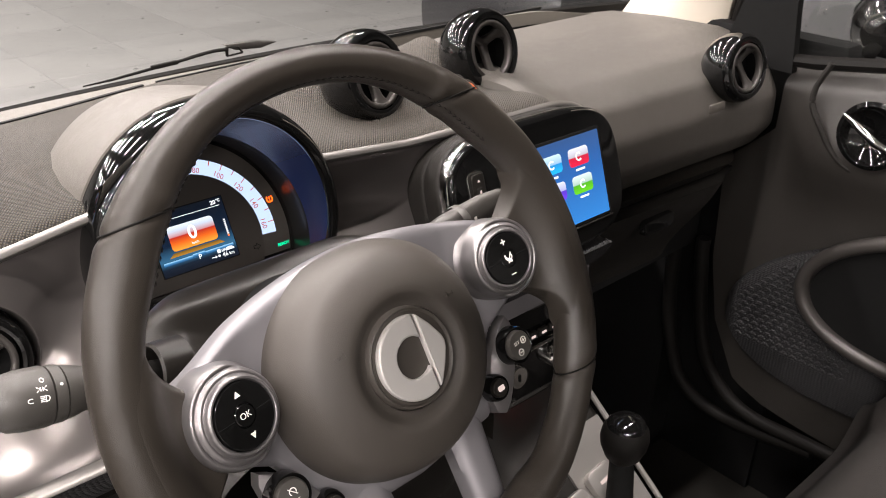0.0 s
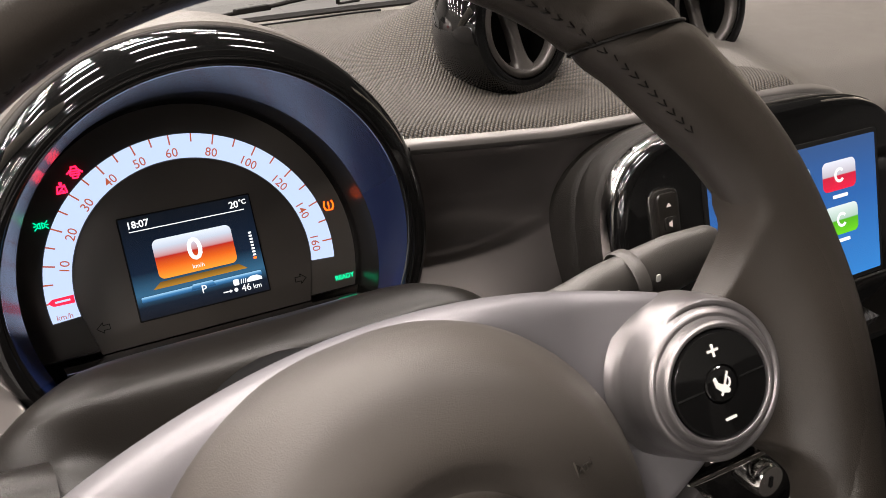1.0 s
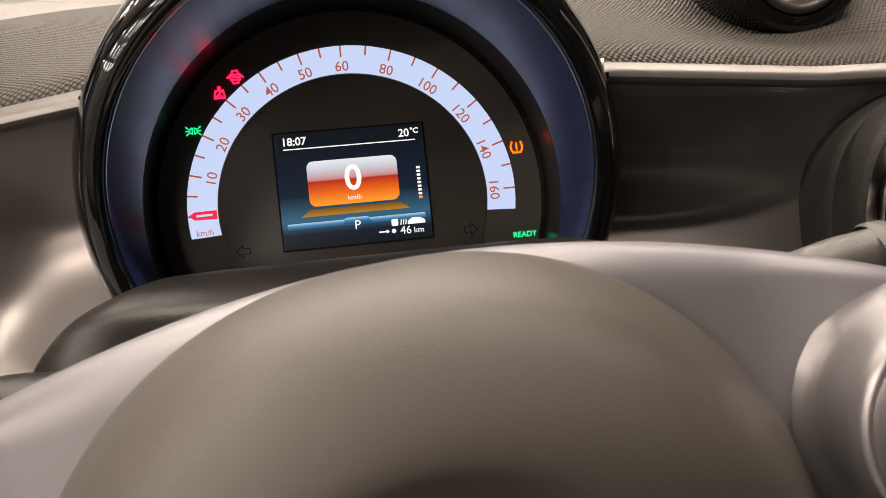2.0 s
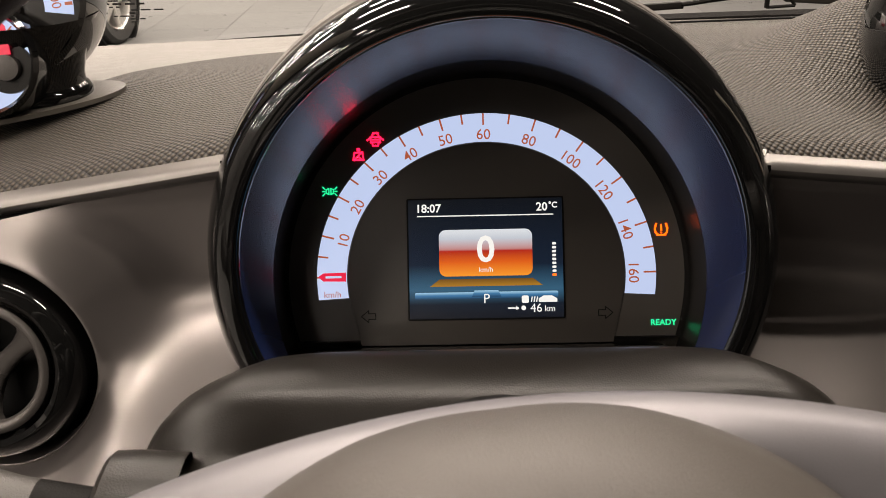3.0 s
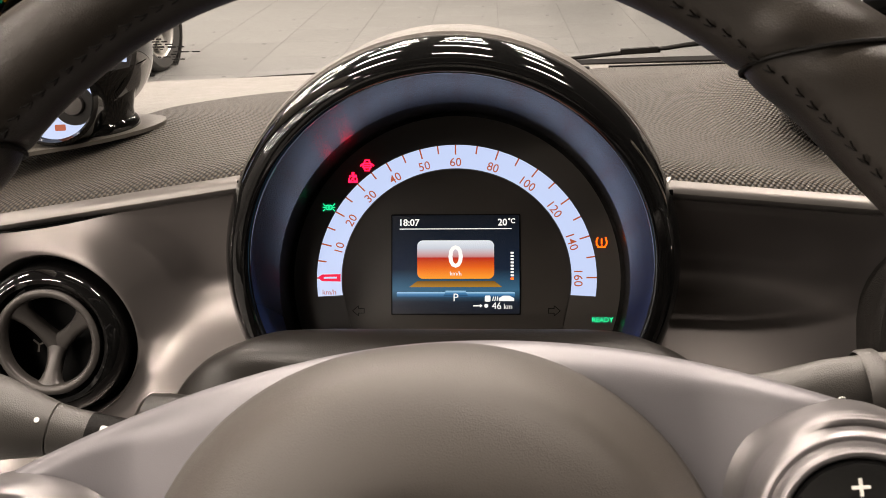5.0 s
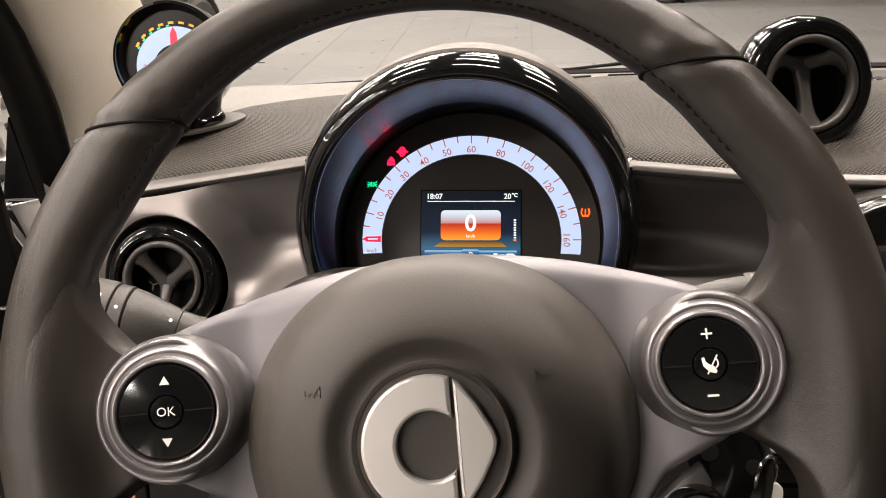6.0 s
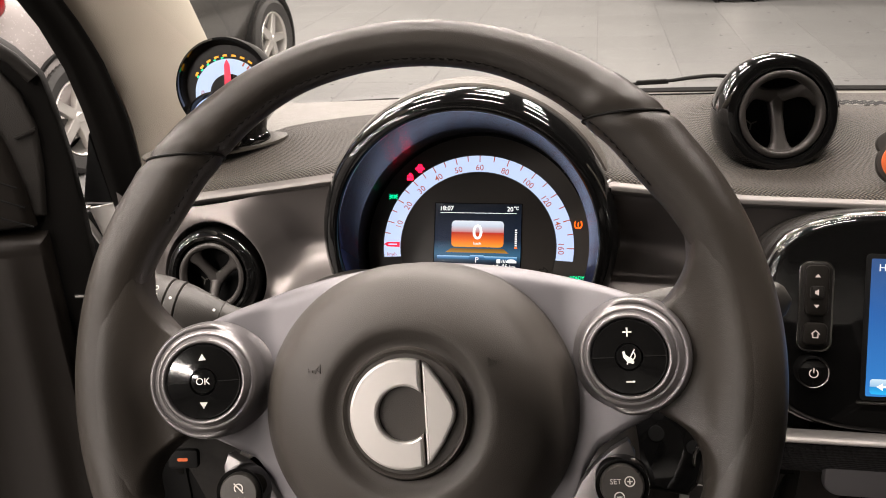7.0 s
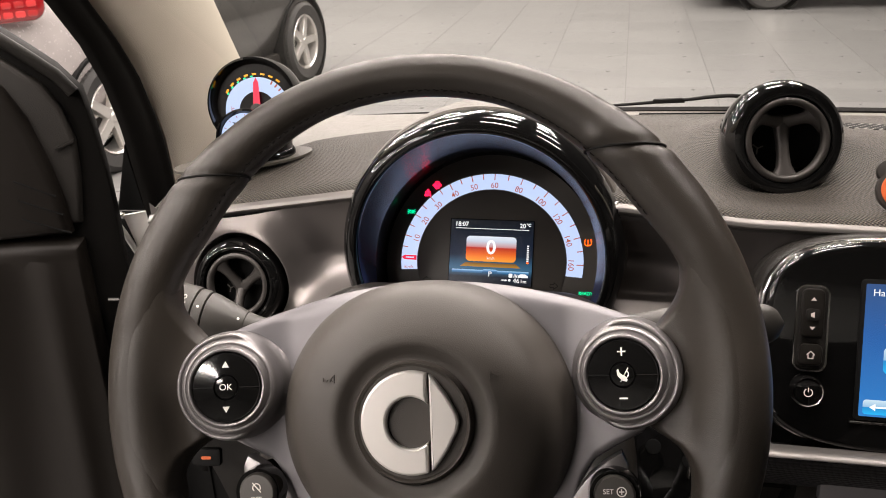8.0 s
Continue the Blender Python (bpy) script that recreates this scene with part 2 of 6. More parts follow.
def lathe(profile, segs=72, bm=None, m=None, a0=0.0, a1=360.0):
    """A turned shape round the local z axis, from (radius, height) pairs."""
    bm = bm or bmesh.new()
    full = abs(a1 - a0) >= 359.9
    count = segs if full else segs + 1
    rings = []
    for i in range(count):
        a = radians(a0 + (a1 - a0) * i / segs)
        ring = []
        for r, h in profile:
            p = Vector((r * math.cos(a), r * math.sin(a), h))
            ring.append(bm.verts.new(m @ p if m else p))
        rings.append(ring)
    for i in range(segs):
        one, two = rings[i], rings[(i + 1) % count]
        for j in range(len(profile) - 1):
            quad = [one[j], two[j], two[j + 1], one[j + 1]]
            bm.faces.new(quad)
    bmesh.ops.remove_doubles(bm, verts=[v for ring in rings for v in ring], dist=1e-6)
    return bm


def prism(poly, h0, h1, bevel=0.0, bm=None, m=None, steps=2):
    """A flat shape from h0 up to h1, with rounded top edges."""
    bm = bm or bmesh.new()
    area = sum(a[0] * b[1] - b[0] * a[1] for a, b in zip(poly, list(poly[1:]) + [poly[0]]))
    poly = list(poly) if area > 0 else list(poly)[::-1]
    levels = [(0.0, h0), (0.0, h1)]
    if bevel:
        levels = [(0.0, h0)] + [(bevel * (1 - math.cos(radians(90 * k / steps))), h1 - bevel * (1 - math.sin(radians(90 * k / steps)))) for k in range(steps + 1)]
    n = len(poly)
    normals = []
    for i in range(n):
        a, b, c = Vector(poly[i - 1]), Vector(poly[i]), Vector(poly[(i + 1) % n])
        e1, e2 = (b - a), (c - b)
        n1 = Vector((-e1.y, e1.x)).normalized() if e1.length > 1e-9 else Vector((0, 0))
        n2 = Vector((-e2.y, e2.x)).normalized() if e2.length > 1e-9 else Vector((0, 0))
        mid = n1 + n2
        normals.append(mid / max(0.3, mid.length_squared / 2) if mid.length > 1e-6 else n1)
    rings = []
    for inset, h in levels:
        ring = []
        for p, nn in zip(poly, normals):
            q = Vector((p[0] + nn.x * inset, p[1] + nn.y * inset, h))
            ring.append(bm.verts.new(m @ q if m else q))
        rings.append(ring)
    for one, two in zip(rings, rings[1:]):
        for i in range(n):
            bm.faces.new((one[i], one[(i + 1) % n], two[(i + 1) % n], two[i]))
    bm.faces.new(rings[-1])
    bm.faces.new(rings[0][::-1])
    return bm


def rrect(w, h, r, cx=0.0, cy=0.0, n=6):
    pts = []
    for sx, sy, a0 in ((1, 1, 0), (-1, 1, 90), (-1, -1, 180), (1, -1, 270)):
        for k in range(n + 1):
            a = radians(a0 + 90 * k / n)
            pts.append((cx + sx * (w / 2 - r) + r * math.cos(a), cy + sy * (h / 2 - r) + r * math.sin(a)))
    return pts


def disc(r, cx=0.0, cy=0.0, n=32, a0=0.0, a1=360.0):
    full = abs(a1 - a0) > 359.9
    return [(cx + r * math.cos(radians(a0 + (a1 - a0) * k / n)), cy + r * math.sin(radians(a0 + (a1 - a0) * k / n))) for k in range(n if full else n + 1)]


def ribbon(points, width, h0, h1, bm=None, m=None):
    """A stroke of even width along 2D points."""
    bm = bm or bmesh.new()
    for a, b in zip(points, points[1:]):
        a, b = Vector(a), Vector(b)
        d = (b - a)
        if d.length < 1e-9:
            continue
        d.normalize()
        s = Vector((-d.y, d.x)) * width / 2
        e = d * width * 0.3
        prism([tuple(a - e - s), tuple(b + e - s), tuple(b + e + s), tuple(a - e + s)], h0, h1, 0, bm, m)
    return bm


def ring_band(r0, r1, h0, h1, a0=0.0, a1=360.0, n=64, bm=None, m=None):
    """An annular plate or arc."""
    return lathe([(r0, h0), (r1, h0), (r1, h1), (r0, h1), (r0, h0)], n, bm, m, a0, a1) if a1 - a0 > 359 else prism(disc(r1, 0, 0, n, a0, a1) + disc(r0, 0, 0, n, a0, a1)[::-1], h0, h1, 0, bm, m)


def sweep(points, radii, segs=16, closed=False, bm=None, flat=1.0, cap=True, across=None):
    """A tube along 3D points; radii one number or one per point."""
    bm = bm or bmesh.new()
    pts = [Vector(p) for p in points]
    radii = [radii] * len(pts) if isinstance(radii, (int, float)) else list(radii)
    n = len(pts)
    up = Vector((0, 0, 1))
    rings = []
    for i, p in enumerate(pts):
        a = pts[(i - 1) % n] if closed or i else p
        b = pts[(i + 1) % n] if closed or i < n - 1 else p
        d = (b - a).normalized()
        ref = across or (up if abs(d.dot(up)) < 0.95 else Vector((0, 1, 0)))
        side = d.cross(ref).normalized()
        above = side.cross(d)
        rings.append([bm.verts.new(p + radii[i] * (side * math.cos(2 * math.pi * k / segs) + flat * above * math.sin(2 * math.pi * k / segs))) for k in range(segs)])
    for i in range(n if closed else n - 1):
        one, two = rings[i], rings[(i + 1) % n]
        for k in range(segs):
            bm.faces.new((one[k], one[(k + 1) % segs], two[(k + 1) % segs], two[k]))
    if cap and not closed:
        bm.faces.new(rings[0][::-1]), bm.faces.new(rings[-1])
    return bm


def sheet(f, nu, nv, back=None, bm=None):
    """A surface f(u, v), u and v from 0 to 1, thickened by the vector back."""
    bm = bm or bmesh.new()
    grid = [[bm.verts.new(f(i / nu, j / nv)) for j in range(nv + 1)] for i in range(nu + 1)]
    for i in range(nu):
        for j in range(nv):
            bm.faces.new((grid[i][j], grid[i + 1][j], grid[i + 1][j + 1], grid[i][j + 1]))
    if back:
        rim = [grid[i][0] for i in range(nu + 1)] + [grid[nu][j] for j in range(1, nv + 1)] + [grid[i][nv] for i in range(nu - 1, -1, -1)] + [grid[0][j] for j in range(nv - 1, 0, -1)]
        low = [bm.verts.new(v.co + Vector(back)) for v in rim]
        for k in range(len(rim)):
            j = (k + 1) % len(rim)
            bm.faces.new((rim[k], rim[j], low[j], low[k]))
    return bm


def writing(text, size, m, bm=None, depth=0.0001, align="CENTER", bold=0.0):
    """Text in the built-in font, as a thin mesh; centred on the origin of m."""
    bm = bm or bmesh.new()
    cu = bpy.data.curves.new("writing", "FONT")
    cu.body, cu.size, cu.extrude, cu.align_x, cu.align_y = text, size, depth, align, "CENTER"
    cu.resolution_u, cu.offset = 3, bold
    tmp = bpy.data.objects.new("writing", cu)
    me = bpy.data.meshes.new_from_object(tmp)
    me.transform(m)
    bm.from_mesh(me)
    bmesh.ops.remove_doubles(bm, verts=bm.verts, dist=1e-7)
    bpy.data.objects.remove(tmp)
    bpy.data.meshes.remove(me)
    bpy.data.curves.remove(cu)
    return bm


def smooth(a, b, x):
    t = min(1.0, max(0.0, (x - a) / (b - a)))
    return t * t * (3 - 2 * t)


def along(table, x):
    """Smooth reading of a short (x, value) table."""
    if x <= table[0][0]:
        return table[0][1]
    for (x0, y0), (x1, y1) in zip(table, table[1:]):
        if x <= x1:
            return y0 + (y1 - y0) * smooth(x0, x1, x) if len(table) < 3 else y0 + (y1 - y0) * (x - x0) / (x1 - x0)
    return table[-1][1]


def flow(points, steps=8):
    """A smooth line through a few 3D points."""
    p = [Vector(q) for q in points]
    p = [2 * p[0] - p[1]] + p + [2 * p[-1] - p[-2]]
    out = []
    for a, b, c, d in zip(p, p[1:], p[2:], p[3:]):
        for k in range(steps):
            t = k / steps
            out.append(0.5 * (2 * b + (c - a) * t + (2 * a - 5 * b + 4 * c - d) * t * t + (3 * b - a - 3 * c + d) * t ** 3))
    return out + [p[-2]]


def aimed(origin, toward, facing):
    """A pose whose z axis runs from origin to toward and whose x axis turns to the point facing."""
    z = (Vector(toward) - Vector(origin)).normalized()
    x = Vector(facing) - Vector(origin)
    x = (x - z * x.dot(z)).normalized()
    y = z.cross(x)
    return Matrix(((x.x, y.x, z.x, origin[0]), (x.y, y.y, z.y, origin[1]), (x.z, y.z, z.z, origin[2]), (0, 0, 0, 1)))


def box(x0, x1, y0, y1, z0, z1, bevel=0.0, bm=None):
    return prism([(x0, y0), (x1, y0), (x1, y1), (x0, y1)], z0, z1, bevel, bm)


# ---- the hall ----
def hall():
    tagged(solo("floor", box(-9, 11, -8, 14, GROUND - 0.2, GROUND - 0.006), GROUT, "pale grey showroom floor with thin joints", "floor", kind="structure"))
    tagged(solo("ceiling", box(-9, 11, -8, 14, CEILING, CEILING + 0.2), CEIL, "plain dark grey hall ceiling", "ceiling", kind="structure"))
    for name, (x0, x1, y0, y1) in {"wall_west": (-9.2, -9, -8, 14), "wall_east": (11, 11.2, -8, 14), "wall_south": (-9, 11, -8.2, -8), "wall_north": (-9, 11, 14, 14.2)}.items():
        solo(name, box(x0, x1, y0, y1, GROUND - 0.2, CEILING), WALL, "plain painted hall wall", "wall", kind="structure")


hall()


def car_wheel(parent, x, y, radius, facing):
    """A road wheel whose outer side looks along facing (degrees in the ground plane)."""
    m = Matrix.Translation((x, y, GROUND + radius)) @ pose(0, 0, 0, 0, 0, facing) @ pose(0, 0, 0, 0, 90, 0)
    k = radius
    bm = lathe([(0.66 * k, -0.16), (0.9 * k, -0.17), (0.985 * k, -0.15), (k, -0.11), (k, 0.0), (0.985 * k, 0.025), (0.9 * k, 0.045), (0.70 * k, 0.03), (0.66 * k, 0.01)], 64)
    tyre = part("tyre", bm, TYRE, parent, "black rubber tyre", at=m)
    bm = bmesh.new()
    for j in range(60):
        a = 2 * math.pi * j / 60
        prism([(0.975 * k, -0.006), (1.008 * k, -0.006), (1.008 * k, 0.004), (0.975 * k, 0.004)], -0.15, 0.02, 0, bm, pose(0, 0, 0, 0, 0, math.degrees(a)))
    part("tread", bm, TYRE, tyre)
    bm = lathe([(0.69 * k, -0.12), (0.69 * k, 0.02), (0.665 * k, 0.03), (0.63 * k, 0.02), (0.60 * k, -0.10)], 64)
    lathe([(0.0, 0.022), (0.07 * k, 0.024), (0.12 * k, 0.012), (0.14 * k, -0.03)], 32, bm)
    for j in range(5):
        a = pose(0, 0, 0, 0, 0, 72 * j + 18)
        prism([(0.09 * k, -0.10 * k), (0.64 * k, -0.085 * k), (0.64 * k, 0.085 * k), (0.09 * k, 0.10 * k)], -0.02, 0.018, 0.008, bm, a)
    rim = part("rim", bm, ALLOY, parent, "silver five-spoke alloy rim", at=m)
    bm = lathe([(0.0, -0.07), (0.46 * k, -0.07), (0.46 * k, -0.09)], 40)
    part("brake_disc", bm, GRILLE, rim)


def side_skin(length, half, lower, upper, wheels, radius, roof):
    """Half a car body as a rounded shell: cross sections along its length."""
    def f(u, v):
        y = -length / 2 + length * u
        nose = min(1.0, 1.0 - 0.16 * max(0, abs(u - 0.5) * 2 - 0.72) / 0.28)
        top = along(roof, u)
        a = -1 + 2 * v
        w = half * nose
        s = abs(a)
        if s > 0.45:
            t = (s - 0.45) / 0.55
            z = upper - (upper - lower) * t
            x = w * (1 - 0.10 * (1 - math.sin(math.pi * min(1, t * 1.05))) - 0.05 * t ** 4)
        else:
            t = s / 0.45
            cab = max(0.0, top - upper)
            z = upper + cab * math.sqrt(max(0.0, 1 - t ** 4)) + 0.02 * (1 - t * t)
            x = w * 0.90 * t if cab < 0.05 else w * (0.72 * t ** 0.8 + 0.18 * t ** 6)
        if u < 0.001 or u > 0.999:  # the ends close behind the bumpers
            x, z = 0.02 * x, lower + 0.45 * (upper - lower) + 0.02 * (z - lower)
        return Vector((math.copysign(x, a), y, z))
    bm = sheet(f, 44, 40)
    box(-half * 0.9, half * 0.9, -length * 0.47, length * 0.47, lower - 0.01, lower + 0.02, 0, bm)
    return bm


def showroom_car(name, x, y, heading, paint, label, length, half, radius, roof, wheel_at, lamps, belt=0.92, rear_paint=None, split=0.0):
    """A parked car: body shell with arches, wheels, glass and tail lamps. Its own y axis is its length, front first."""
    car = thing(name, pose(x, y, 0, 0, 0, heading), label, "car")
    bm = side_skin(length, half, GROUND + 0.2, GROUND + belt, None, radius, [(u, GROUND + z) for u, z in roof])
    if rear_paint:
        rear = bm.copy()
        bmesh.ops.delete(rear, geom=[f for f in rear.faces if f.calc_center_median().y > split], context="FACES")
        bmesh.ops.delete(bm, geom=[f for f in bm.faces if f.calc_center_median().y <= split], context="FACES")
        part("rear_shell", rear, rear_paint, car, "silver rear body")
    part("body", bm, paint, car)
    for sx in (-1, 1):
        for wy in wheel_at:
            arch = Matrix.Translation((sx * (half - 0.19), wy, GROUND + radius)) @ pose(0, 0, 0, 0, 90, 0)
            part("wheel_arch", lathe([(0.0, 0.0), (radius * 1.14, 0.0), (radius * 1.14, 0.2 * sx + 0.004 * sx), (radius * 1.20, 0.206 * sx), (radius * 1.20, 0.17 * sx)], 40), VOID, car, "black wheel arch", at=arch)
            car_wheel(car, sx * (half - 0.01), wy, radius, 0 if sx > 0 else 180)
        part("sill", box(sx * half * 0.93 - 0.03, sx * half * 0.93 + 0.03, wheel_at[0] + radius * 1.2, wheel_at[1] - radius * 1.2, GROUND + 0.16, GROUND + 0.28, 0.02), DARK_PLASTIC, car)
        if len(lamps) > 0:
            seat = Matrix.Translation((sx * half * 0.81, -length / 2 + 0.19, GROUND + lamps[0])) @ pose(0, 0, 0, 90, 0, 0) @ pose(0, 0, 0, 0, sx * 58, 0)
            lamp = part("tail_lamp", prism(rrect(0.42, 0.17, 0.07), 0, 0.07, 0.035, None, seat, steps=4), RED_LENS, car, "red tail lamp")
            for row in range(3):
                for col in range(6):
                    part("reflector_cell", prism(rrect(0.045, 0.030, 0.008, -0.14 + 0.056 * col, -0.045 + 0.045 * row, 2), 0.068, 0.0725, 0.002, None, seat), RED_CELL, lamp)
    for sx in (-1, 1):
        win = [(wheel_at[0] + 0.1, GROUND + belt + 0.02), (wheel_at[1] - 0.25, GROUND + belt + 0.02), (wheel_at[1] - 0.75, GROUND + belt + 0.40), (wheel_at[0] + 0.3, GROUND + belt + 0.42)]
        part("side_window", prism(win, 0, 0.012, 0.004, None, Matrix.Translation((sx * half * 0.86, 0, 0)) @ pose(0, 0, 0, 90, 0, 90)), CAR_GLASS, car, "tinted side glass")
    return car


HATCH = [(0, 1.05), (0.06, 1.30), (0.2, 1.44), (0.5, 1.48), (0.64, 1.30), (0.72, 1.0), (0.95, 0.85), (1, 0.75)]


# ---- the car's own shell round the cabin ----
SEAL_BACK = [(0.7, 0.385), (1.02, 0.372), (1.068, 0.363), (1.115, 0.355), (1.16, 0.340), (1.2, 0.317), (1.24, 0.284), (1.34, 0.185), (1.5, 0.02)]
SEAL_FRONT = [(0.7, 0.414), (1.02, 0.413), (1.06, 0.411), (1.09, 0.408), (1.117, 0.400), (1.164, 0.380), (1.197, 0.357), (1.234, 0.326), (1.34, 0.232), (1.5, 0.075)]


def cabin_shell():
    shell = thing("car_shell", pose(0.33, 0, GROUND), "white two-seat car body around the cabin", "car body", kind="structure")
    m = Matrix.Translation((-0.33, 0, -GROUND))
    # roof lining, bulkhead, cabin floor, bonnet scuttle
    roof = sheet(lambda u, v: Vector((-0.28 + 1.22 * u, 0.06 - 1.15 * v, 1.50 + 0.05 * math.sin(math.pi * u) + 0.03 * math.sin(math.pi * v))), 16, 12, (0, 0, 0.05))
    part("roof", roof, LINING, shell, "grey roof lining", at=m)
    # never in view; raised to narrow the rear window and hold back light
    part("rear_bulkhead", box(-0.36, 1.0, -1.2, -1.14, 0.2, 1.30, 0.01), DARK_PLASTIC, shell, at=m)
    rear = part("rear_window", prism([(-0.33, 1.30), (0.97, 1.30), (0.90, 1.52), (-0.26, 1.52)], 0, 0.004, 0, None, pose(0, -1.165, 0, 90, 0, 0)), WINDSCREEN, shell, "clear rear window glass", at=m)
    rear.visible_shadow = False
    part("cabin_floor", box(-0.36, 1.0, -1.14, 0.75, 0.16, 0.22), CARPET, shell, "black carpeted cabin floor", at=m)
    # firewall, post, sill and kick panels: near-black stands in for footwell shade
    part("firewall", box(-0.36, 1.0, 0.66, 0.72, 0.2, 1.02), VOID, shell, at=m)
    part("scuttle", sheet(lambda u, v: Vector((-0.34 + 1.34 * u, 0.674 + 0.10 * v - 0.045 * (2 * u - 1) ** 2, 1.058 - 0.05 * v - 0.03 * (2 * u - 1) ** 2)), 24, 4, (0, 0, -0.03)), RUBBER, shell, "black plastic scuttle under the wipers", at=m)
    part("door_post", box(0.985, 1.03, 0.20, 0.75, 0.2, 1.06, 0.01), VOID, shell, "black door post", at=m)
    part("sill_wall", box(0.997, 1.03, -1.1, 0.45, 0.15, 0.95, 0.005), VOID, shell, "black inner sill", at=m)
    part("side_sill", box(-0.42, -0.35, -1.1, 0.28, 0.1, 0.36, 0.015), WHITE_BODY, shell, "white painted door sill", at=m)
    # hinge corner between door and pillar: white sheet metal with a rolled edge, black rubber foot above it
    upright = pose(0, 0.380, 0, 90, 0, 0)
    part("body_flange", prism([(-0.386, 1.019), (-0.356, 1.025), (-0.350, 0.990), (-0.374, 0.976)], 0, 0.004, 0.001, None, upright), WHITE_BODY, shell, "white painted body flange at the door hinge", at=m)
    part("flange_edge", sweep([(-0.399, 0.376, 1.018), (-0.388, 0.376, 1.000), (-0.377, 0.375, 0.980), (-0.366, 0.374, 0.955)], 0.0032, 8), WHITE_BODY, shell, at=m)
    part("flange_tab", prism([(-0.415, 1.0175), (-0.386, 1.0205), (-0.386, 1.0185), (-0.414, 1.0150)], 0, 0.006, 0.0005, None, upright), WHITE_BODY, shell, at=m)
    part("seal_foot", prism([(-0.366, 1.095), (-0.387, 1.0265), (-0.356, 1.0275)], 0, 0.010, 0.002, None, upright), VOID, shell, "black rubber seal foot", at=m)
    part("door_check_pin", sweep([(-0.389, 0.330, 0.947), (-0.378, 0.332, 0.947)], 0.0022, 8), CHROME, shell, "bright door check pin", at=m)
    part("hinge_cover", box(-0.43, -0.345, 0.386, 0.45, 0.30, 1.012, 0.004), VOID, shell, at=m)
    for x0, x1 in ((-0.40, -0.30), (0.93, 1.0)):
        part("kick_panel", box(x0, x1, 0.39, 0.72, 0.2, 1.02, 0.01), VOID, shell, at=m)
    # pillars
    for side in (0, 1):
        sx = (lambda x: x) if not side else (lambda x: 0.66 - x)
        def inner(u, v, sx=sx):
            z = 1.03 + 0.48 * u
            front = 0.600 - 0.66 * (z - 1.037)
            back = along(SEAL_FRONT, z) + 0.001
            y = back + (front - back) * v
            return Vector((sx(-0.343 + 0.019 * math.sin(math.pi * v ** 0.8) ** 0.8 + 0.036 * v), y, z))
        part("pillar_trim", sheet(inner, 24, 20, (0.03 if side else -0.03, 0, 0)), PILLAR, shell, "beige plastic pillar trim", at=m)
        def band(u, v, sx=sx):
            z = 0.70 + 0.80 * u
            back, front = along(SEAL_BACK, z), along(SEAL_FRONT, z)
            y = back + (front - back) * v
            return Vector((sx(-0.350 + 0.010 * math.sin(math.pi * v) ** 0.6 + 0.005 * math.exp(-((v - 0.74) / 0.12) ** 2)), y, z))
        part("door_seal", sheet(band, 40, 20, (0.006 if side else -0.006, 0, 0)), RUBBER, shell, "wide black rubber door seal", at=m)
    # rubber frit along the windscreen foot
    frit = sheet(lambda u, v: Vector((-0.33 + 1.32 * u, 0.652 + 0.004 * v - 0.055 * (2 * u - 1) ** 2, 1.0660 - 0.010 * (2 * u - 1) ** 2 + 0.003 * v)), 32, 3, (0, 0, -0.01))
    part("windscreen_rubber", frit, RUBBER, shell, at=m)
    return shell


cabin_shell()


def windscreen():
    def f(u, v):
        s = 2 * u - 1
        return Vector((0.33 + (0.68 - 0.08 * v) * s, 0.656 - 0.055 * s * s - 0.57 * v, 1.075 - 0.016 * s * s + 0.43 * v))
    ob = solo("windscreen", sheet(f, 24, 10), WINDSCREEN, "clear laminated windscreen glass", "windscreen", kind="structure")
    ob.visible_shadow = False
    # approval marks at the foot of the glass, unreadable
    bm = bmesh.new()
    up = Vector((0, -0.55, 0.43)).normalized()
    rng = random.Random(4)
    for row in range(10):
        x = -0.256 + rng.uniform(0, 0.007) + (0.012 if row in (5, 6, 8, 9) else 0)
        tall = 0.0017 if row in (0, 3, 6) else 0.0010
        for word in range((3, 2, 3, 4, 2, 3, 1, 3, 2, 1)[row]):
            w = rng.uniform(0.0020, 0.0075)
            o = Vector((x + w / 2 - 0.0004 * row, 0.5925, 1.0815)) + up * (0.043 - 0.0044 * row)
            prism(rrect(w, tall, tall * 0.3, 0, 0, 2), -0.0003, 0.0003, 0, bm, Matrix.Translation(o) @ pose(0, 0, 0, 142, 0, 0))
            x += w + rng.uniform(0.0012, 0.003)
    part("approval_marks", bm, VOID, ob, "small dark printed marks")
    return ob


windscreen()


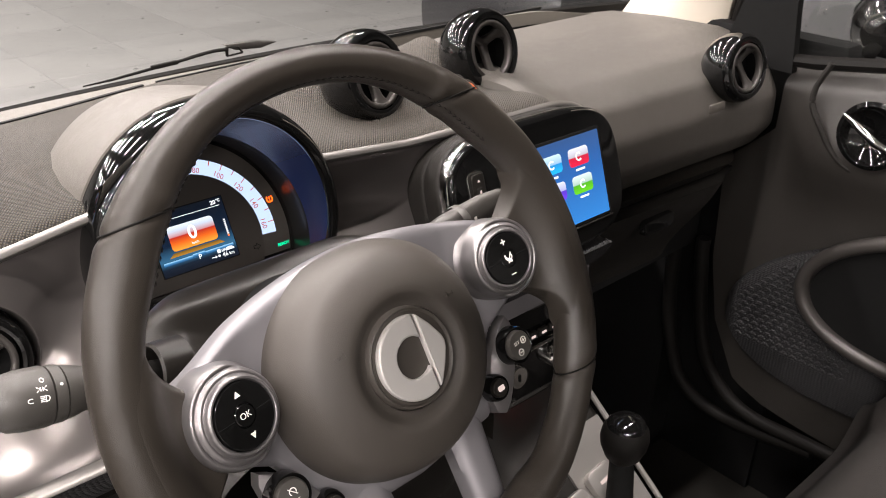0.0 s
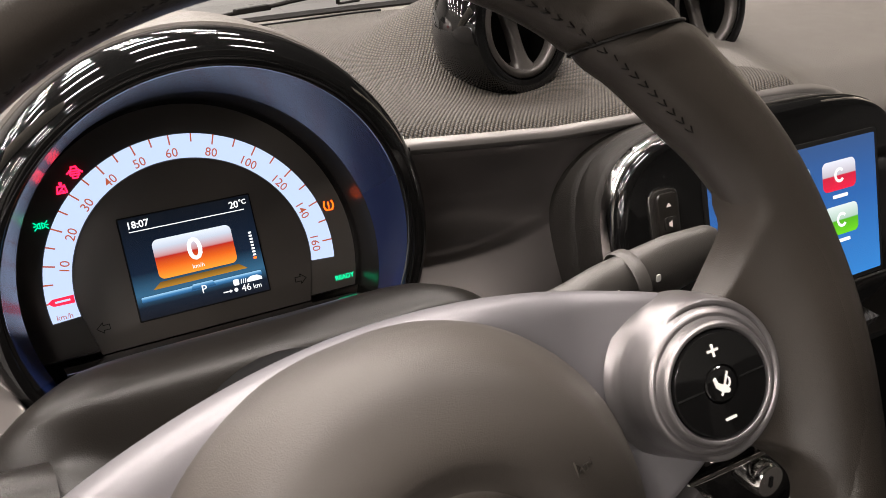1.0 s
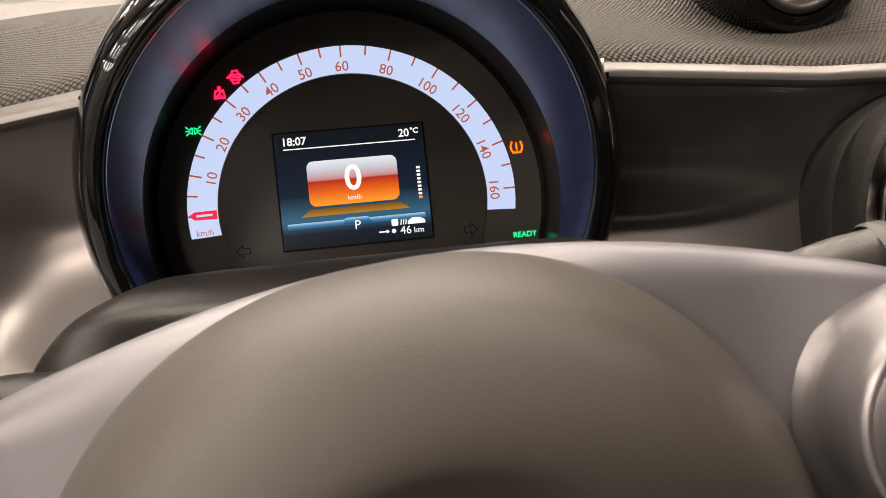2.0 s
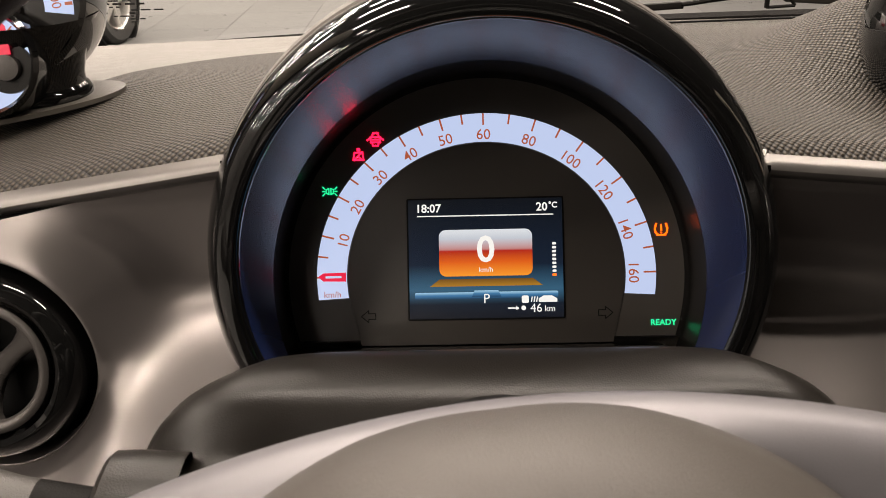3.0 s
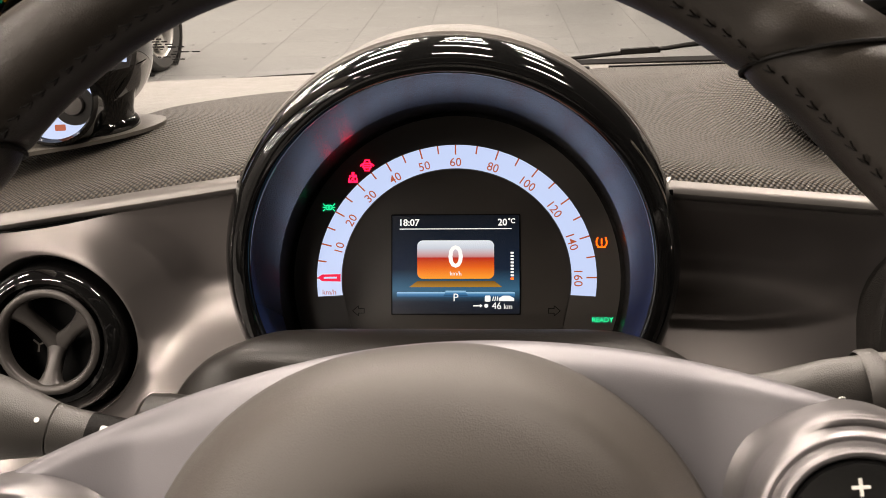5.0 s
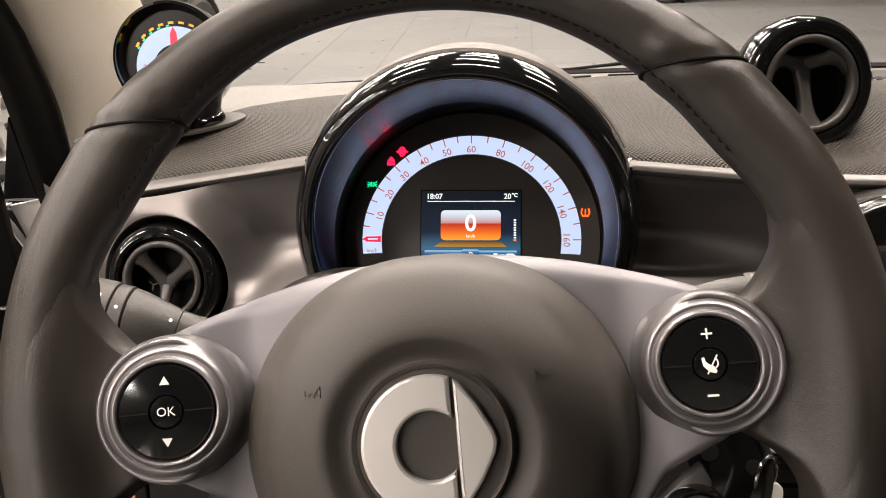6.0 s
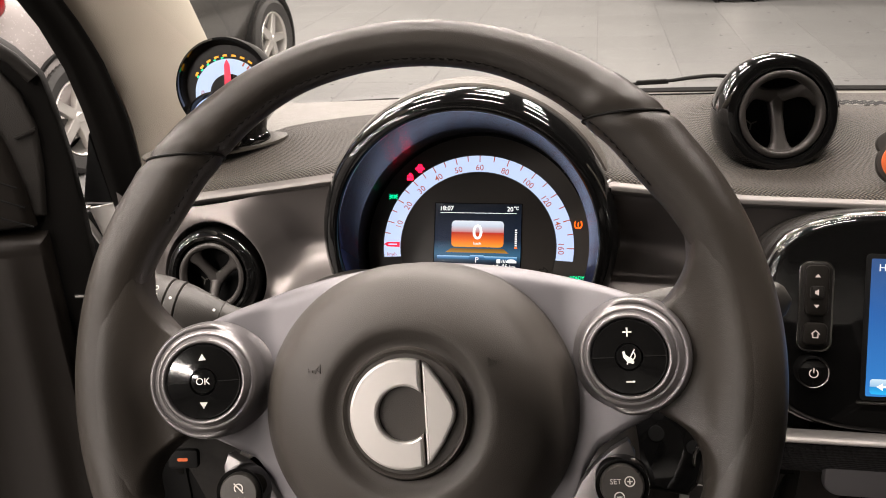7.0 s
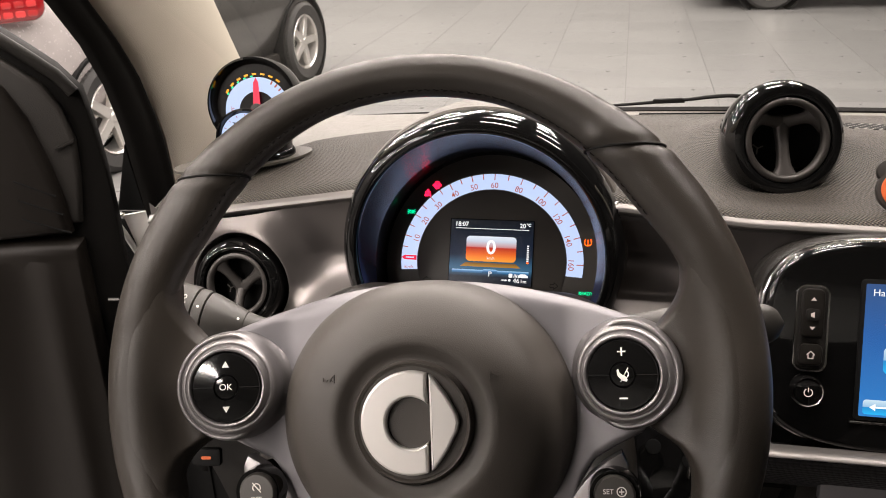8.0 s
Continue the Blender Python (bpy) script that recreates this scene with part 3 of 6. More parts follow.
def wiper():
    w = thing("wiper", pose(0.24, 0.672, 1.072), "black windscreen wiper arm and blade", "wiper")
    part("blade", sweep([(-0.185, 0.002, -0.0105), (-0.15, 0.001, -0.0085), (-0.10, 0.0, -0.0035), (-0.066, 0.0, -0.0020)], [0.0008, 0.0016, 0.0020, 0.0018], 8), RUBBER, w, "black rubber wiper blade")
    part("blade_clip", prism(rrect(0.034, 0.005, 0.0015), 0.0, 0.0045, 0.001, None, pose(-0.085, -0.002, -0.003, 0, -3, 0)), RUBBER, w)
    part("arm", sweep(flow([(-0.098, -0.001, -0.0012), (-0.066, -0.002, 0.0002), (-0.044, -0.004, 0.0036), (-0.022, -0.005, 0.0060), (-0.008, -0.004, 0.0056), (0.002, -0.003, 0.0042)]), [0.0017 + 0.0006 * smooth(0, 20, k) for k in range(41)], 8), RUBBER, w, "cranked black wiper arm")
    # open joint of four bars
    loop = [(0.000, 0.0074), (0.017, 0.0050), (0.023, -0.0026), (0.0005, -0.0038)]
    for (x0, z0), (x1, z1) in zip(loop, loop[1:] + loop[:1]):
        part("joint_bar", sweep([(x0, -0.003, z0), (x1, -0.003, z1)], 0.0013 if x0 != x1 and abs(x1 - x0) > 0.001 else 0.0021, 8), RUBBER, w)
    part("arm_cap", prism([(0.006, 0.0060), (0.055, 0.0050), (0.085, -0.0010), (0.060, -0.0060), (0.022, -0.0030)], -0.004, 0.004, 0.002, None, pose(0, 0.016, 0, 90, 0, 0)), GRILLE, w, "grey wiper arm cap")
    return w


wiper()

# ---- the dashboard ----
TRIM_LINE = [(-0.30, 1.063), (-0.27, 1.068), (-0.2, 1.079), (-0.1, 1.0945), (0.1, 1.0905), (0.2, 1.081), (0.3, 1.0785), (0.40, 1.0775), (0.42, 1.0755), (0.44, 1.0705), (0.455, 1.064), (0.47, 1.054)]
VENTS_TOP = [(0.232, 0.435), (0.430, 0.465)]


def pad_height(x, y):
    d = max(0.0, y - 0.266)
    lip = along(TRIM_LINE, x) + 0.005 * (1 - math.exp(-d / 0.006))
    level = 1.087 + 0.010 * smooth(0.15, -0.1, x) * smooth(-0.3, -0.1, x) - 0.010 * smooth(0.25, 0.45, x)
    z = lip + (level - lip) * smooth(0.0, 0.11, d)
    z += (1.0655 - z) * smooth(0.10 + 0.12 * smooth(0.02, 0.14, x), 0.36 + 0.015 * smooth(0.02, 0.14, x), d)
    for vx, vy in VENTS_TOP:
        z += 0.036 * math.exp(-((x - vx) / 0.060) ** 2 - ((y - vy) / 0.05) ** 2) - 0.010 * math.exp(-((x - vx) / 0.06) ** 2 - ((y - vy + 0.105) / 0.045) ** 2)
    return z


def in_hood(p, radius):
    """Inside the cluster hood's cylinder."""
    return math.hypot(p.x, p.z - 1.049 + 0.0875 * (p.y - 0.243)) < radius


def drop_in_hood(bm, radius, depth=9.0):
    bmesh.ops.delete(bm, geom=[f for f in bm.faces if in_hood(f.calc_center_median(), radius) and f.calc_center_median().y < depth], context="FACES")
    return bm


FABRIC_EDGE = [(-0.30, 0.31), (-0.215, 0.358), (-0.20, 0.378), (-0.186, 0.412), (-0.139, 0.460), (-0.112, 0.492), (-0.09, 0.535), (-0.07, 0.575), (0.05, 0.606), (0.12, 0.622), (0.24, 0.634)]


def pad_edge(x):
    """Where the mesh fabric meets the pale plastic along the glass."""
    return along(FABRIC_EDGE, x)


VENT_L = pose(-0.2005, 0.235, 1.0185, 73, 0, 0)


def swept(x, z):
    """Depth of the satin panel left of the cluster: upright under the trim, rolling forward to a shelf."""
    top = along(TRIM_LINE, x) - 0.008
    t = min(1.0, max(0.0, (top - z) / (top - 0.944)))
    return 0.266 - 0.094 * math.sin(math.pi / 2 * max(0.0, (t - 0.28) / 0.72)) ** 1.8


def bulge(u, v):
    """The satin panel left of the cluster, with a collar that rises round the vent."""
    a = 2 * math.pi * u
    c, s = math.cos(a), math.sin(a)
    k = 1 / max(abs(c) / (0.1235 if c > 0 else 0.0845), abs(s) / (0.0595 if s > 0 else 0.0745))
    x, z = -0.2005 + k * c, 1.0185 + k * s
    lift = 0.0095 * max(0.0, math.sin(a + 0.5)) ** 1.5
    if s > 0 and k * s > 0.0594:
        z = along(TRIM_LINE, x) - 0.008
    if v < 0.2:
        w = radians(120 * v / 0.2)
        r = 0.0412 + 0.0016 * (1 - math.cos(w))
        return VENT_L @ Vector((r * c, r * s, -0.0155 + 0.0055 * math.sin(w) - 0.012 * (1 - v / 0.2) ** 2 + lift * v / 0.2))
    w = (v - 0.2) / 0.8
    crest = VENT_L @ Vector((0.0436 * c, 0.0436 * s, -0.0107 + lift))
    p = crest.lerp(Vector((x, 0, z)), w)
    away = max(0.0, math.hypot(p.x - crest.x, p.z - crest.z))
    p.y = swept(p.x, p.z) + (crest.y - swept(crest.x, crest.z)) * math.exp(-(away / 0.019) ** 1.4)
    return p


def panel_depth(x, z):
    """How far forward the satin panel lies right of the cluster."""
    top = along(TRIM_LINE, x) - 0.012
    t = min(1.0, max(0.0, (top - z) / (top - 0.957)))
    near = smooth(0.13, 0.24, x)
    return 0.264 + 0.020 * math.sin(math.pi * t) * (1 - near) - 0.030 * t ** 1.3 * near - 0.066 * smooth(0.22, 1.0, t) * (1 - near)


def dashboard():
    dash = thing("dashboard", pose(0.33, 0.45, 0.9), "dark two-tone dashboard with mesh fabric top and silver trim lines", "dashboard")
    m = Matrix.Translation((-0.33, -0.45, -0.9))
    part("fabric_top", drop_in_hood(sheet(lambda u, v: Vector((-0.285 + 0.69 * u, 0.266 + (pad_edge(-0.285 + 0.69 * u) - 0.266) * v ** 1.6, pad_height(-0.285 + 0.69 * u, 0.266 + (pad_edge(-0.285 + 0.69 * u) - 0.266) * v ** 1.6))), 160, 60), 0.098, 0.37), FABRIC, dash, "dark woven mesh fabric", at=m)
    def pale(u, v):
        x = -0.288 + 1.228 * u
        y0 = pad_edge(x) + 0.003
        y = y0 + (0.652 - 0.055 * (2 * u - 1) ** 2 - y0) * v
        return Vector((x, y, pad_height(min(x, 0.5), y) - 0.0015 - 0.02 * smooth(0.85, 1, u)))
    part("pale_strip", sheet(pale, 80, 16, (0, 0, -0.02)), DASH_LIGHT, dash, "pale grey plastic along the windscreen", at=m)
    for x0, x1 in ((-0.066, 0.105), (0.122, 0.27), (0.42, 0.8)):
        def slot(u, v, x0=x0, x1=x1):
            x = x0 + (x1 - x0) * u
            y = min(pad_edge(x), 0.634) + 0.001 + (0.006 if x < 0.11 else 0.0035) * v
            return Vector((x, y, pad_height(min(0.5, x), y) + 0.0012))
        part("defroster_slot", sheet(slot, 30, 2, (0, 0, -0.004)), VOID, dash, "black demister slot", at=m)
    # speaker perforations by the windscreen
    part("speaker_grille", sheet(lambda u, v: Vector((0.365 + 0.062 * (0.02 + 0.98 * v) * math.cos(2 * math.pi * u), 0.540 + 0.034 * (0.02 + 0.98 * v) * math.sin(2 * math.pi * u), pad_height(0.365 + 0.062 * v * math.cos(2 * math.pi * u), 0.540 + 0.034 * v * math.sin(2 * math.pi * u)) + 0.0004)), 40, 10), DASH_LIGHT, dash, "pale oval speaker grille", at=m)
    bm = bmesh.new()
    for i in range(14):
        for j in range(8):
            x, y = 0.31 + 0.008 * i + 0.004 * (j % 2), 0.510 + 0.0075 * j
            if math.hypot((x - 0.365) / 0.06, (y - 0.54) / 0.033) < 1:
                prism(disc(0.0026, x, y, 6), pad_height(x, y) - 0.0025, pad_height(x, y) + 0.0009, 0, bm)
    part("speaker_holes", bm, VOID, dash, "small dark speaker perforations", at=m)
    # silver line under the fabric
    line = sheet(lambda u, v: Vector((-0.285 + 0.75 * u, 0.2675 - 0.009 * math.sin(math.pi * (0.15 + 0.7 * v)), along(TRIM_LINE, -0.285 + 0.75 * u) - 0.0085 + 0.0095 * v)), 250, 6)
    drop_in_hood(line, 0.111)
    for side in (-1, 1):
        half = line.copy()
        bmesh.ops.delete(half, geom=[f for f in half.faces if f.calc_center_median().x * side < 0], context="FACES")
        part("upper_trim", half, TRIM_SILVER, dash, "satin silver trim strip", at=m)
    line.free()
    # satin panel with the left vent's bulge; the right stretch runs behind the media unit
    def panel(u, v):
        x = 0.06 + 0.335 * u
        top = along(TRIM_LINE, x) - 0.008
        z = top + (0.955 - top) * v
        return Vector((x, panel_depth(x, z), z))
    bm = drop_in_hood(sheet(panel, 120, 60), 0.111)
    part("satin_panel", bm, PANEL, dash, "dark satin metallic panel", at=m, sharp=60)
    side = sheet(bulge, 240, 80)
    bmesh.ops.remove_doubles(side, verts=side.verts, dist=1e-5)
    for v in side.verts:
        if in_hood(v.co, 0.1060):
            level = 1.049 - 0.0875 * (v.co.y - 0.243)
            far = math.hypot(v.co.x, v.co.z - level)
            v.co.x, v.co.z = v.co.x * 0.1060 / far, level + (v.co.z - level) * 0.1060 / far
    bmesh.ops.dissolve_degenerate(side, edges=side.edges, dist=1e-5)
    part("satin_panel", side, PANEL, dash, "dark satin metallic panel swept round the air vent", at=m, sharp=70)
    low = sheet(lambda u, v: Vector((-0.285 + 0.62 * u, 0.171 - 0.010 * math.sin(math.pi * (0.1 + 0.8 * v)), 0.951 - 0.003 * smooth(-0.285, 0.1, -0.285 + 0.62 * u) - 0.003 + 0.0062 * v)), 80, 6, (0, 0.006, -0.001))
    part("lower_trim", low, TRIM_SILVER, dash, "satin silver trim strip", at=m)
    knee = sheet(lambda u, v: Vector((-0.285 + 0.70 * u, 0.168 + 0.012 * v + 0.02 * v * v, 0.947 - 0.003 * smooth(-0.285, 0.1, -0.285 + 0.75 * u) - 0.002 - 0.045 * v)), 80, 10, (0, 0.02, 0))
    part("lower_fabric", knee, FABRIC_DARK, dash, "black mesh fabric strip", at=m)
    under = sheet(lambda u, v: Vector((-0.262 + 0.50 * u, 0.195 + 0.10 * v ** 0.6, 0.900 - 0.003 * smooth(-0.285, 0.1, -0.285 + 0.75 * u) - 0.20 * v)), 40, 14, (0, 0.02, 0))
    knee_part = part("knee_panel", under, DARK_PLASTIC, dash, at=m)
    part("switch", prism(rrect(0.026, 0.016, 0.003), 0, 0.006, 0.002, None, pose(-0.247, 0.226, 0.850, 70, 0, 8)), VOID, knee_part, "small dark switch")
    part("switch_sign", prism(rrect(0.009, 0.0028, 0.001, 0, 0, 2), 0.006, 0.0064, 0, None, pose(-0.247, 0.226, 0.850, 70, 0, 8)), ORANGE, knee_part, "lit orange symbol")
    # passenger side: one soft roll from the glass down to the glove box
    roll = [(0.0, 0.59, 1.056), (0.2, 0.48, 1.068), (0.38, 0.385, 1.072), (0.5, 0.325, 1.062), (0.6, 0.285, 1.038), (0.72, 0.262, 1.0), (0.86, 0.260, 0.955), (1.0, 0.285, 0.922)]
    def soft(u, v):
        x = 0.400 + 0.585 * u
        y = along([(a, b) for a, b, c in roll], v)
        z = along([(a, c) for a, b, c in roll], v)
        end = max(0.0, (x - 0.89) / 0.095)
        y += 0.09 * end ** 3 * smooth(0.2, 0.6, v)
        z += -0.02 * u * v - 0.05 * end ** 3 * (1 - v) + 0.03 * end ** 3 * v
        z += 0.036 * math.exp(-((x - 0.430) / 0.060) ** 2 - ((y - 0.465) / 0.05) ** 2)
        z += smooth(0.50, 0.40, x) * along([(0.2, 0.0), (0.38, 0.012), (0.5, 0.022), (0.6, 0.040), (0.72, 0.030), (0.86, 0.0)], v)
        return Vector((x, y, z))
    bm = sheet(soft, 50, 60, (0, 0.03, -0.02))
    bmesh.ops.smooth_vert(bm, verts=bm.verts, factor=0.5, use_axis_x=True, use_axis_y=True, use_axis_z=True)
    bmesh.ops.smooth_vert(bm, verts=bm.verts, factor=0.5, use_axis_x=True, use_axis_y=True, use_axis_z=True)
    part("passenger_roll", bm, DASH_SOFT, dash, "soft dark grey grained plastic", at=m, sharp=60)
    part("airbag_mark", prism(rrect(0.036, 0.0115, 0.002), 0, 0.0012, 0.0004, None, pose(0.735, 0.2525, 1.007, 82, 0, 0)), SHELL, dash, "small pale rectangular mark", at=m)
    # shelf lip and glove box under the roll
    lip = sheet(lambda u, v: Vector((0.40 + 0.53 * u, 0.268 + 0.03 * v + 0.05 * smooth(0.8, 1, u), 0.915 - 0.02 * u - 0.025 * math.sin(math.pi * 0.5 * v))), 30, 8, (0, 0.04, 0))
    part("shelf_lip", lip, SHROUD, dash, "rounded dark shelf lip", at=m)
    box_door = sheet(lambda u, v: Vector((0.46 + 0.44 * u, 0.292 + 0.02 * math.cos(math.pi * v) * -1 + 0.045 * v + 0.03 * smooth(0.8, 1, u), 0.885 - 0.02 * u - 0.16 * v)), 30, 14, (0, 0.03, 0))
    door = part("glove_box_door", box_door, DARK_PLASTIC, dash, at=m)
    part("glove_box_latch", prism(rrect(0.07, 0.022, 0.009), 0, 0.010, 0.004, None, pose(0.665, 0.278, 0.848, 86, 0, 0)), GLOSS, door, "small dark latch")
    part("shelf_back", box(0.40, 0.93, 0.36, 0.40, 0.70, 0.95), VOID, dash, at=m)
    return dash


dashboard()


# ---- air vents: a gloss ball housing, a ring and a three-armed grille ----
def air_vent(name, m, radius, label, ball=True, turn=0.0, hub=0.20):
    """Vent looking along its local z axis, front ring at height 0."""
    v = thing(name, m, label, "air vent", "round air vents of the dashboard")
    k = radius
    if ball:
        bm = lathe([(0.74 * k, -0.05 * k), (0.76 * k, -0.01 * k), (0.83 * k, 0.0), (0.92 * k, -0.02 * k), (1.0 * k, -0.12 * k), (1.04 * k, -0.35 * k), (1.02 * k, -0.65 * k), (0.92 * k, -0.95 * k), (0.7 * k, -1.2 * k)], 72)
    else:
        bm = lathe([(0.79 * k, -0.25 * k), (0.80 * k, -0.02 * k), (0.86 * k, 0.02 * k), (0.96 * k, -0.02 * k), (1.02 * k, -0.12 * k), (1.06 * k, -0.35 * k), (1.08 * k, -0.8 * k)], 72)
        part("recess", lathe([(1.0 * k, -0.85 * k), (1.16 * k, -0.75 * k)], 48), VOID, v)
    part("housing", bm, GLOSS, v, "piano black rounded ring")
    part("duct", lathe([(0.735 * k, -0.02 * k), (0.72 * k, -0.6 * k), (0.0, -0.62 * k)], 48), VOID, v)
    bm = bmesh.new()
    lathe([(0.60 * k, -0.10 * k), (0.615 * k, -0.04 * k), (0.645 * k, -0.005 * k), (0.69 * k, 0.0), (0.73 * k, -0.03 * k), (0.735 * k, -0.20 * k), (0.62 * k, -0.20 * k), (0.60 * k, -0.10 * k)], 72, bm)
    centre = pose(0, 0, 0, 0, 0, turn) @ Vector((0, hub * k, -0.28 * k))
    for n, a in enumerate((39 + turn, 141 + turn, 270 + turn)):
        end = Vector((0.66 * k * math.cos(radians(a)), 0.66 * k * math.sin(radians(a)), -0.05 * k))
        way = (end - centre).to_2d().normalized()
        def arm(u, v, end=end, side=Vector((-way.y, way.x, 0)), n=n):
            half = along([(0, 0.145), (0.12, 0.125), (0.35, 0.100), (0.62, 0.100), (0.80, 0.130), (0.91, 0.190), (1, 0.31)], u) * k
            t = 2 * v - 1
            p = centre.lerp(end, u) + side * half * t
            p.z += 0.10 * k * (u ** 2 - u) - 0.045 * k * abs(t) ** 3 + 0.0002 * n
            return p
        sheet(arm, 20, 10, (0, 0, -0.10 * k), bm)
    part("grille", bm, GRILLE, v, "dark grey three-armed grille", sharp=50)
    # the small setting symbol deep inside
    bm = bmesh.new()
    for a in (20, 140, 260):
        ribbon([(0, 0), (0.10 * k * math.cos(radians(a)), 0.10 * k * math.sin(radians(a)))], 0.025 * k, 0, 0.006 * k, bm, pose(-0.36 * k, -0.14 * k, -0.5 * k))
    part("vane_hub", bm, SHELL, v)
    return v


air_vent("air_vent", pose(0.2345, 0.346, 1.1185, 75, 0, 11), 0.0460, "gloss black ball air vent on the fabric dash top", hub=0.30)
air_vent("air_vent", pose(0.428, 0.377, 1.107, 75, 0, 3), 0.048, "gloss black ball air vent on the fabric dash top")
air_vent("air_vent", pose(0.801, 0.253, 1.049, 78, 0, -6), 0.046, "gloss black ball air vent at the passenger end of the dash", turn=20)
air_vent("air_vent", VENT_L, 0.0368, "gloss black round air vent set into the satin panel", ball=False, turn=-6, hub=-0.10)


# ---- instrument cluster ----
FACE_M = pose(0, 0.30, 1.0, 63, 0, 0)
DIAL_V = 0.020


def polar(r, a):
    return (r * math.cos(radians(a)), DIAL_V + 0.957 * r * math.sin(radians(a)))


def speed_angle(s):
    return 180 - 1.5 * s if s <= 60 else 90 - 0.9 * (s - 60)


def instrument_cluster():
    c = thing("instrument_cluster", FACE_M, "round lit speedometer in a gloss black hood", "instrument cluster")
    back = FACE_M.inverted()
    dial_at = pose(0, DIAL_V, 0)
    # hood: lip, gloss bead, grey shell behind
    hood = back @ pose(0, 0.243, 1.049, 85, 0, 0)
    bead = [(0.0968, -0.004), (0.0972, 0.0), (0.0985, 0.002), (0.1015, 0.0024), (0.1055, 0.0004), (0.1090, -0.005), (0.1112, -0.012), (0.1120, -0.022), (0.1115, -0.030)]
    part("hood_bead", lathe(bead, 96), GLOSS, c, "piano black hood ring", at=hood)
    part("hood_shell", lathe([(0.1110, -0.030), (0.1128, -0.031), (0.1138, -0.036), (0.1130, -0.07), (0.1075, -0.11), (0.098, -0.15), (0.080, -0.19), (0.05, -0.215)], 96), SHELL, c, "matte grey hood shell", at=hood)
    for sx in (-1, 1):
        part("hood_clip", prism(rrect(0.007, 0.0012, 0.0005), -0.001, 0.0008, 0.0002, None, hood @ pose(sx * 0.1030, 0.0435, -0.016, 0, sx * 67, 0) @ pose(0, 0, 0, 0, 0, 12)), SILVER, c)
    # funnel from the lip down to the dial well
    top, low = hood @ pose(0, 0, -0.004), pose(0, DIAL_V, 0.040)
    def funnel(u, v):
        a = 2 * math.pi * u
        p = top @ Vector((0.0968 * math.cos(a), 0.0968 * math.sin(a), 0))
        q = low @ Vector((0.0905 * math.cos(a), 0.0905 * math.sin(a), 0))
        return p.lerp(q, v)
    bm = sheet(funnel, 96, 8)
    bmesh.ops.remove_doubles(bm, verts=bm.verts, dist=1e-6)
    part("funnel", bm, BAND, c, "blue-black funnel lit by the dial")
    part("well", lathe([(0.0905, 0.040), (0.0909, 0.0385), (0.0914, 0.034), (0.0935, 0.0)], 96), FACE_DARK, c, at=dial_at)
    part("face_surround", prism([p for p in disc(0.0936, 0, DIAL_V, 96) if p[1] > -0.013], -0.004, 0.0, 0), FACE_DARK, c, "black smoked surround")
    part("face", prism([p for p in disc(0.0915, 0, DIAL_V, 96) if p[1] > -0.0125], 0.0, 0.0004, 0), FACE, c, "smoked grey dial face")
    inner = [polar(0.0639, a) for a in range(-12, 193, 3)]
    part("inner_disc", prism([(0.058, -0.012)] + inner + [(-0.058, -0.012)], 0.0004, 0.0012, 0.0003), FACE, c)
    part("ledge", box(-0.078, 0.078, -0.018, -0.0125, 0.0, 0.045, 0.001), GLOSS, c, "gloss black ledge under the dial")
    # lit scale
    outer = [polar(0.0783, a) for a in range(-8, 189, 2)]
    inn = [polar(0.0645, a) for a in range(189, -10, -2)]
    def clip(pts):
        return [(x, max(y, 0.0075)) for x, y in pts]
    part("scale", prism(clip(outer) + clip(inn), 0.0004, 0.0011, 0), DIAL, c, "glowing blue-white speed scale")
    for s in list(range(0, 60, 5)) + list(range(60, 161, 10)):
        a = speed_angle(s)
        major = s % 10 == 0 if s <= 60 else s % 20 == 0
        part("scale_tick", ribbon([polar(0.0781, a), polar(0.0728 if major else 0.0738, a)], 0.0008, 0.0011, 0.0013), DIAL_INK, c)
    for s in (10, 20, 30, 40, 50, 60, 80, 100, 120, 140, 160):
        a = speed_angle(s)
        x, y = polar(0.0678, a)
        part("scale_number", writing(str(s), 0.0068, pose(x, y, 0.0012, 0, 0, a - 90), bold=0.00002), DIAL_INK, c)
    part("scale_unit", writing("km/h", 0.0040, pose(-0.0712, 0.0119, 0.0012)), DIAL_INK, c)
    bm = bmesh.new()
    prism([(-0.0777, 0.0203), (-0.0752, 0.0220), (-0.0648, 0.0222), (-0.0648, 0.0180), (-0.0752, 0.0182)], 0.0016, 0.0026, 0.0004, bm)
    needle = part("needle", bm, NEEDLE_RED, c, "glowing red needle at zero")
    part("needle_core", prism([(-0.0741, 0.0206), (-0.0668, 0.0207), (-0.0668, 0.0197), (-0.0741, 0.0196)], 0.0026, 0.0028, 0), DIAL, needle)
    # warning lamps
    def lamp(name, px, py, mat_, strokes, label, width=0.0007):
        bm = bmesh.new()
        for pts in strokes:
            ribbon([(px + a * 0.001, py + b * 0.001) for a, b in pts], width, 0.0004, 0.0010, bm)
        part(name, bm, mat_, c, label)
    rect = lambda w, h: [(-w, -h), (w, -h), (w, h), (-w, h), (-w, -h)]
    lamp("door_warning", -0.0502, 0.0837, RED, [rect(2.2, 1.2), [(-1.6, 1.2), (-1.2, 3.0), (1.2, 3.0), (1.6, 1.2)], [(-1.6, -1.2), (-1.2, -2.8), (1.2, -2.8), (1.6, -1.2)], [(-2.2, 1.0), (-3.8, -0.2)], [(2.2, 1.0), (3.8, -0.2)], [(-1.5, 0), (1.5, 0)]], "glowing red open-door lamp", 0.0006)
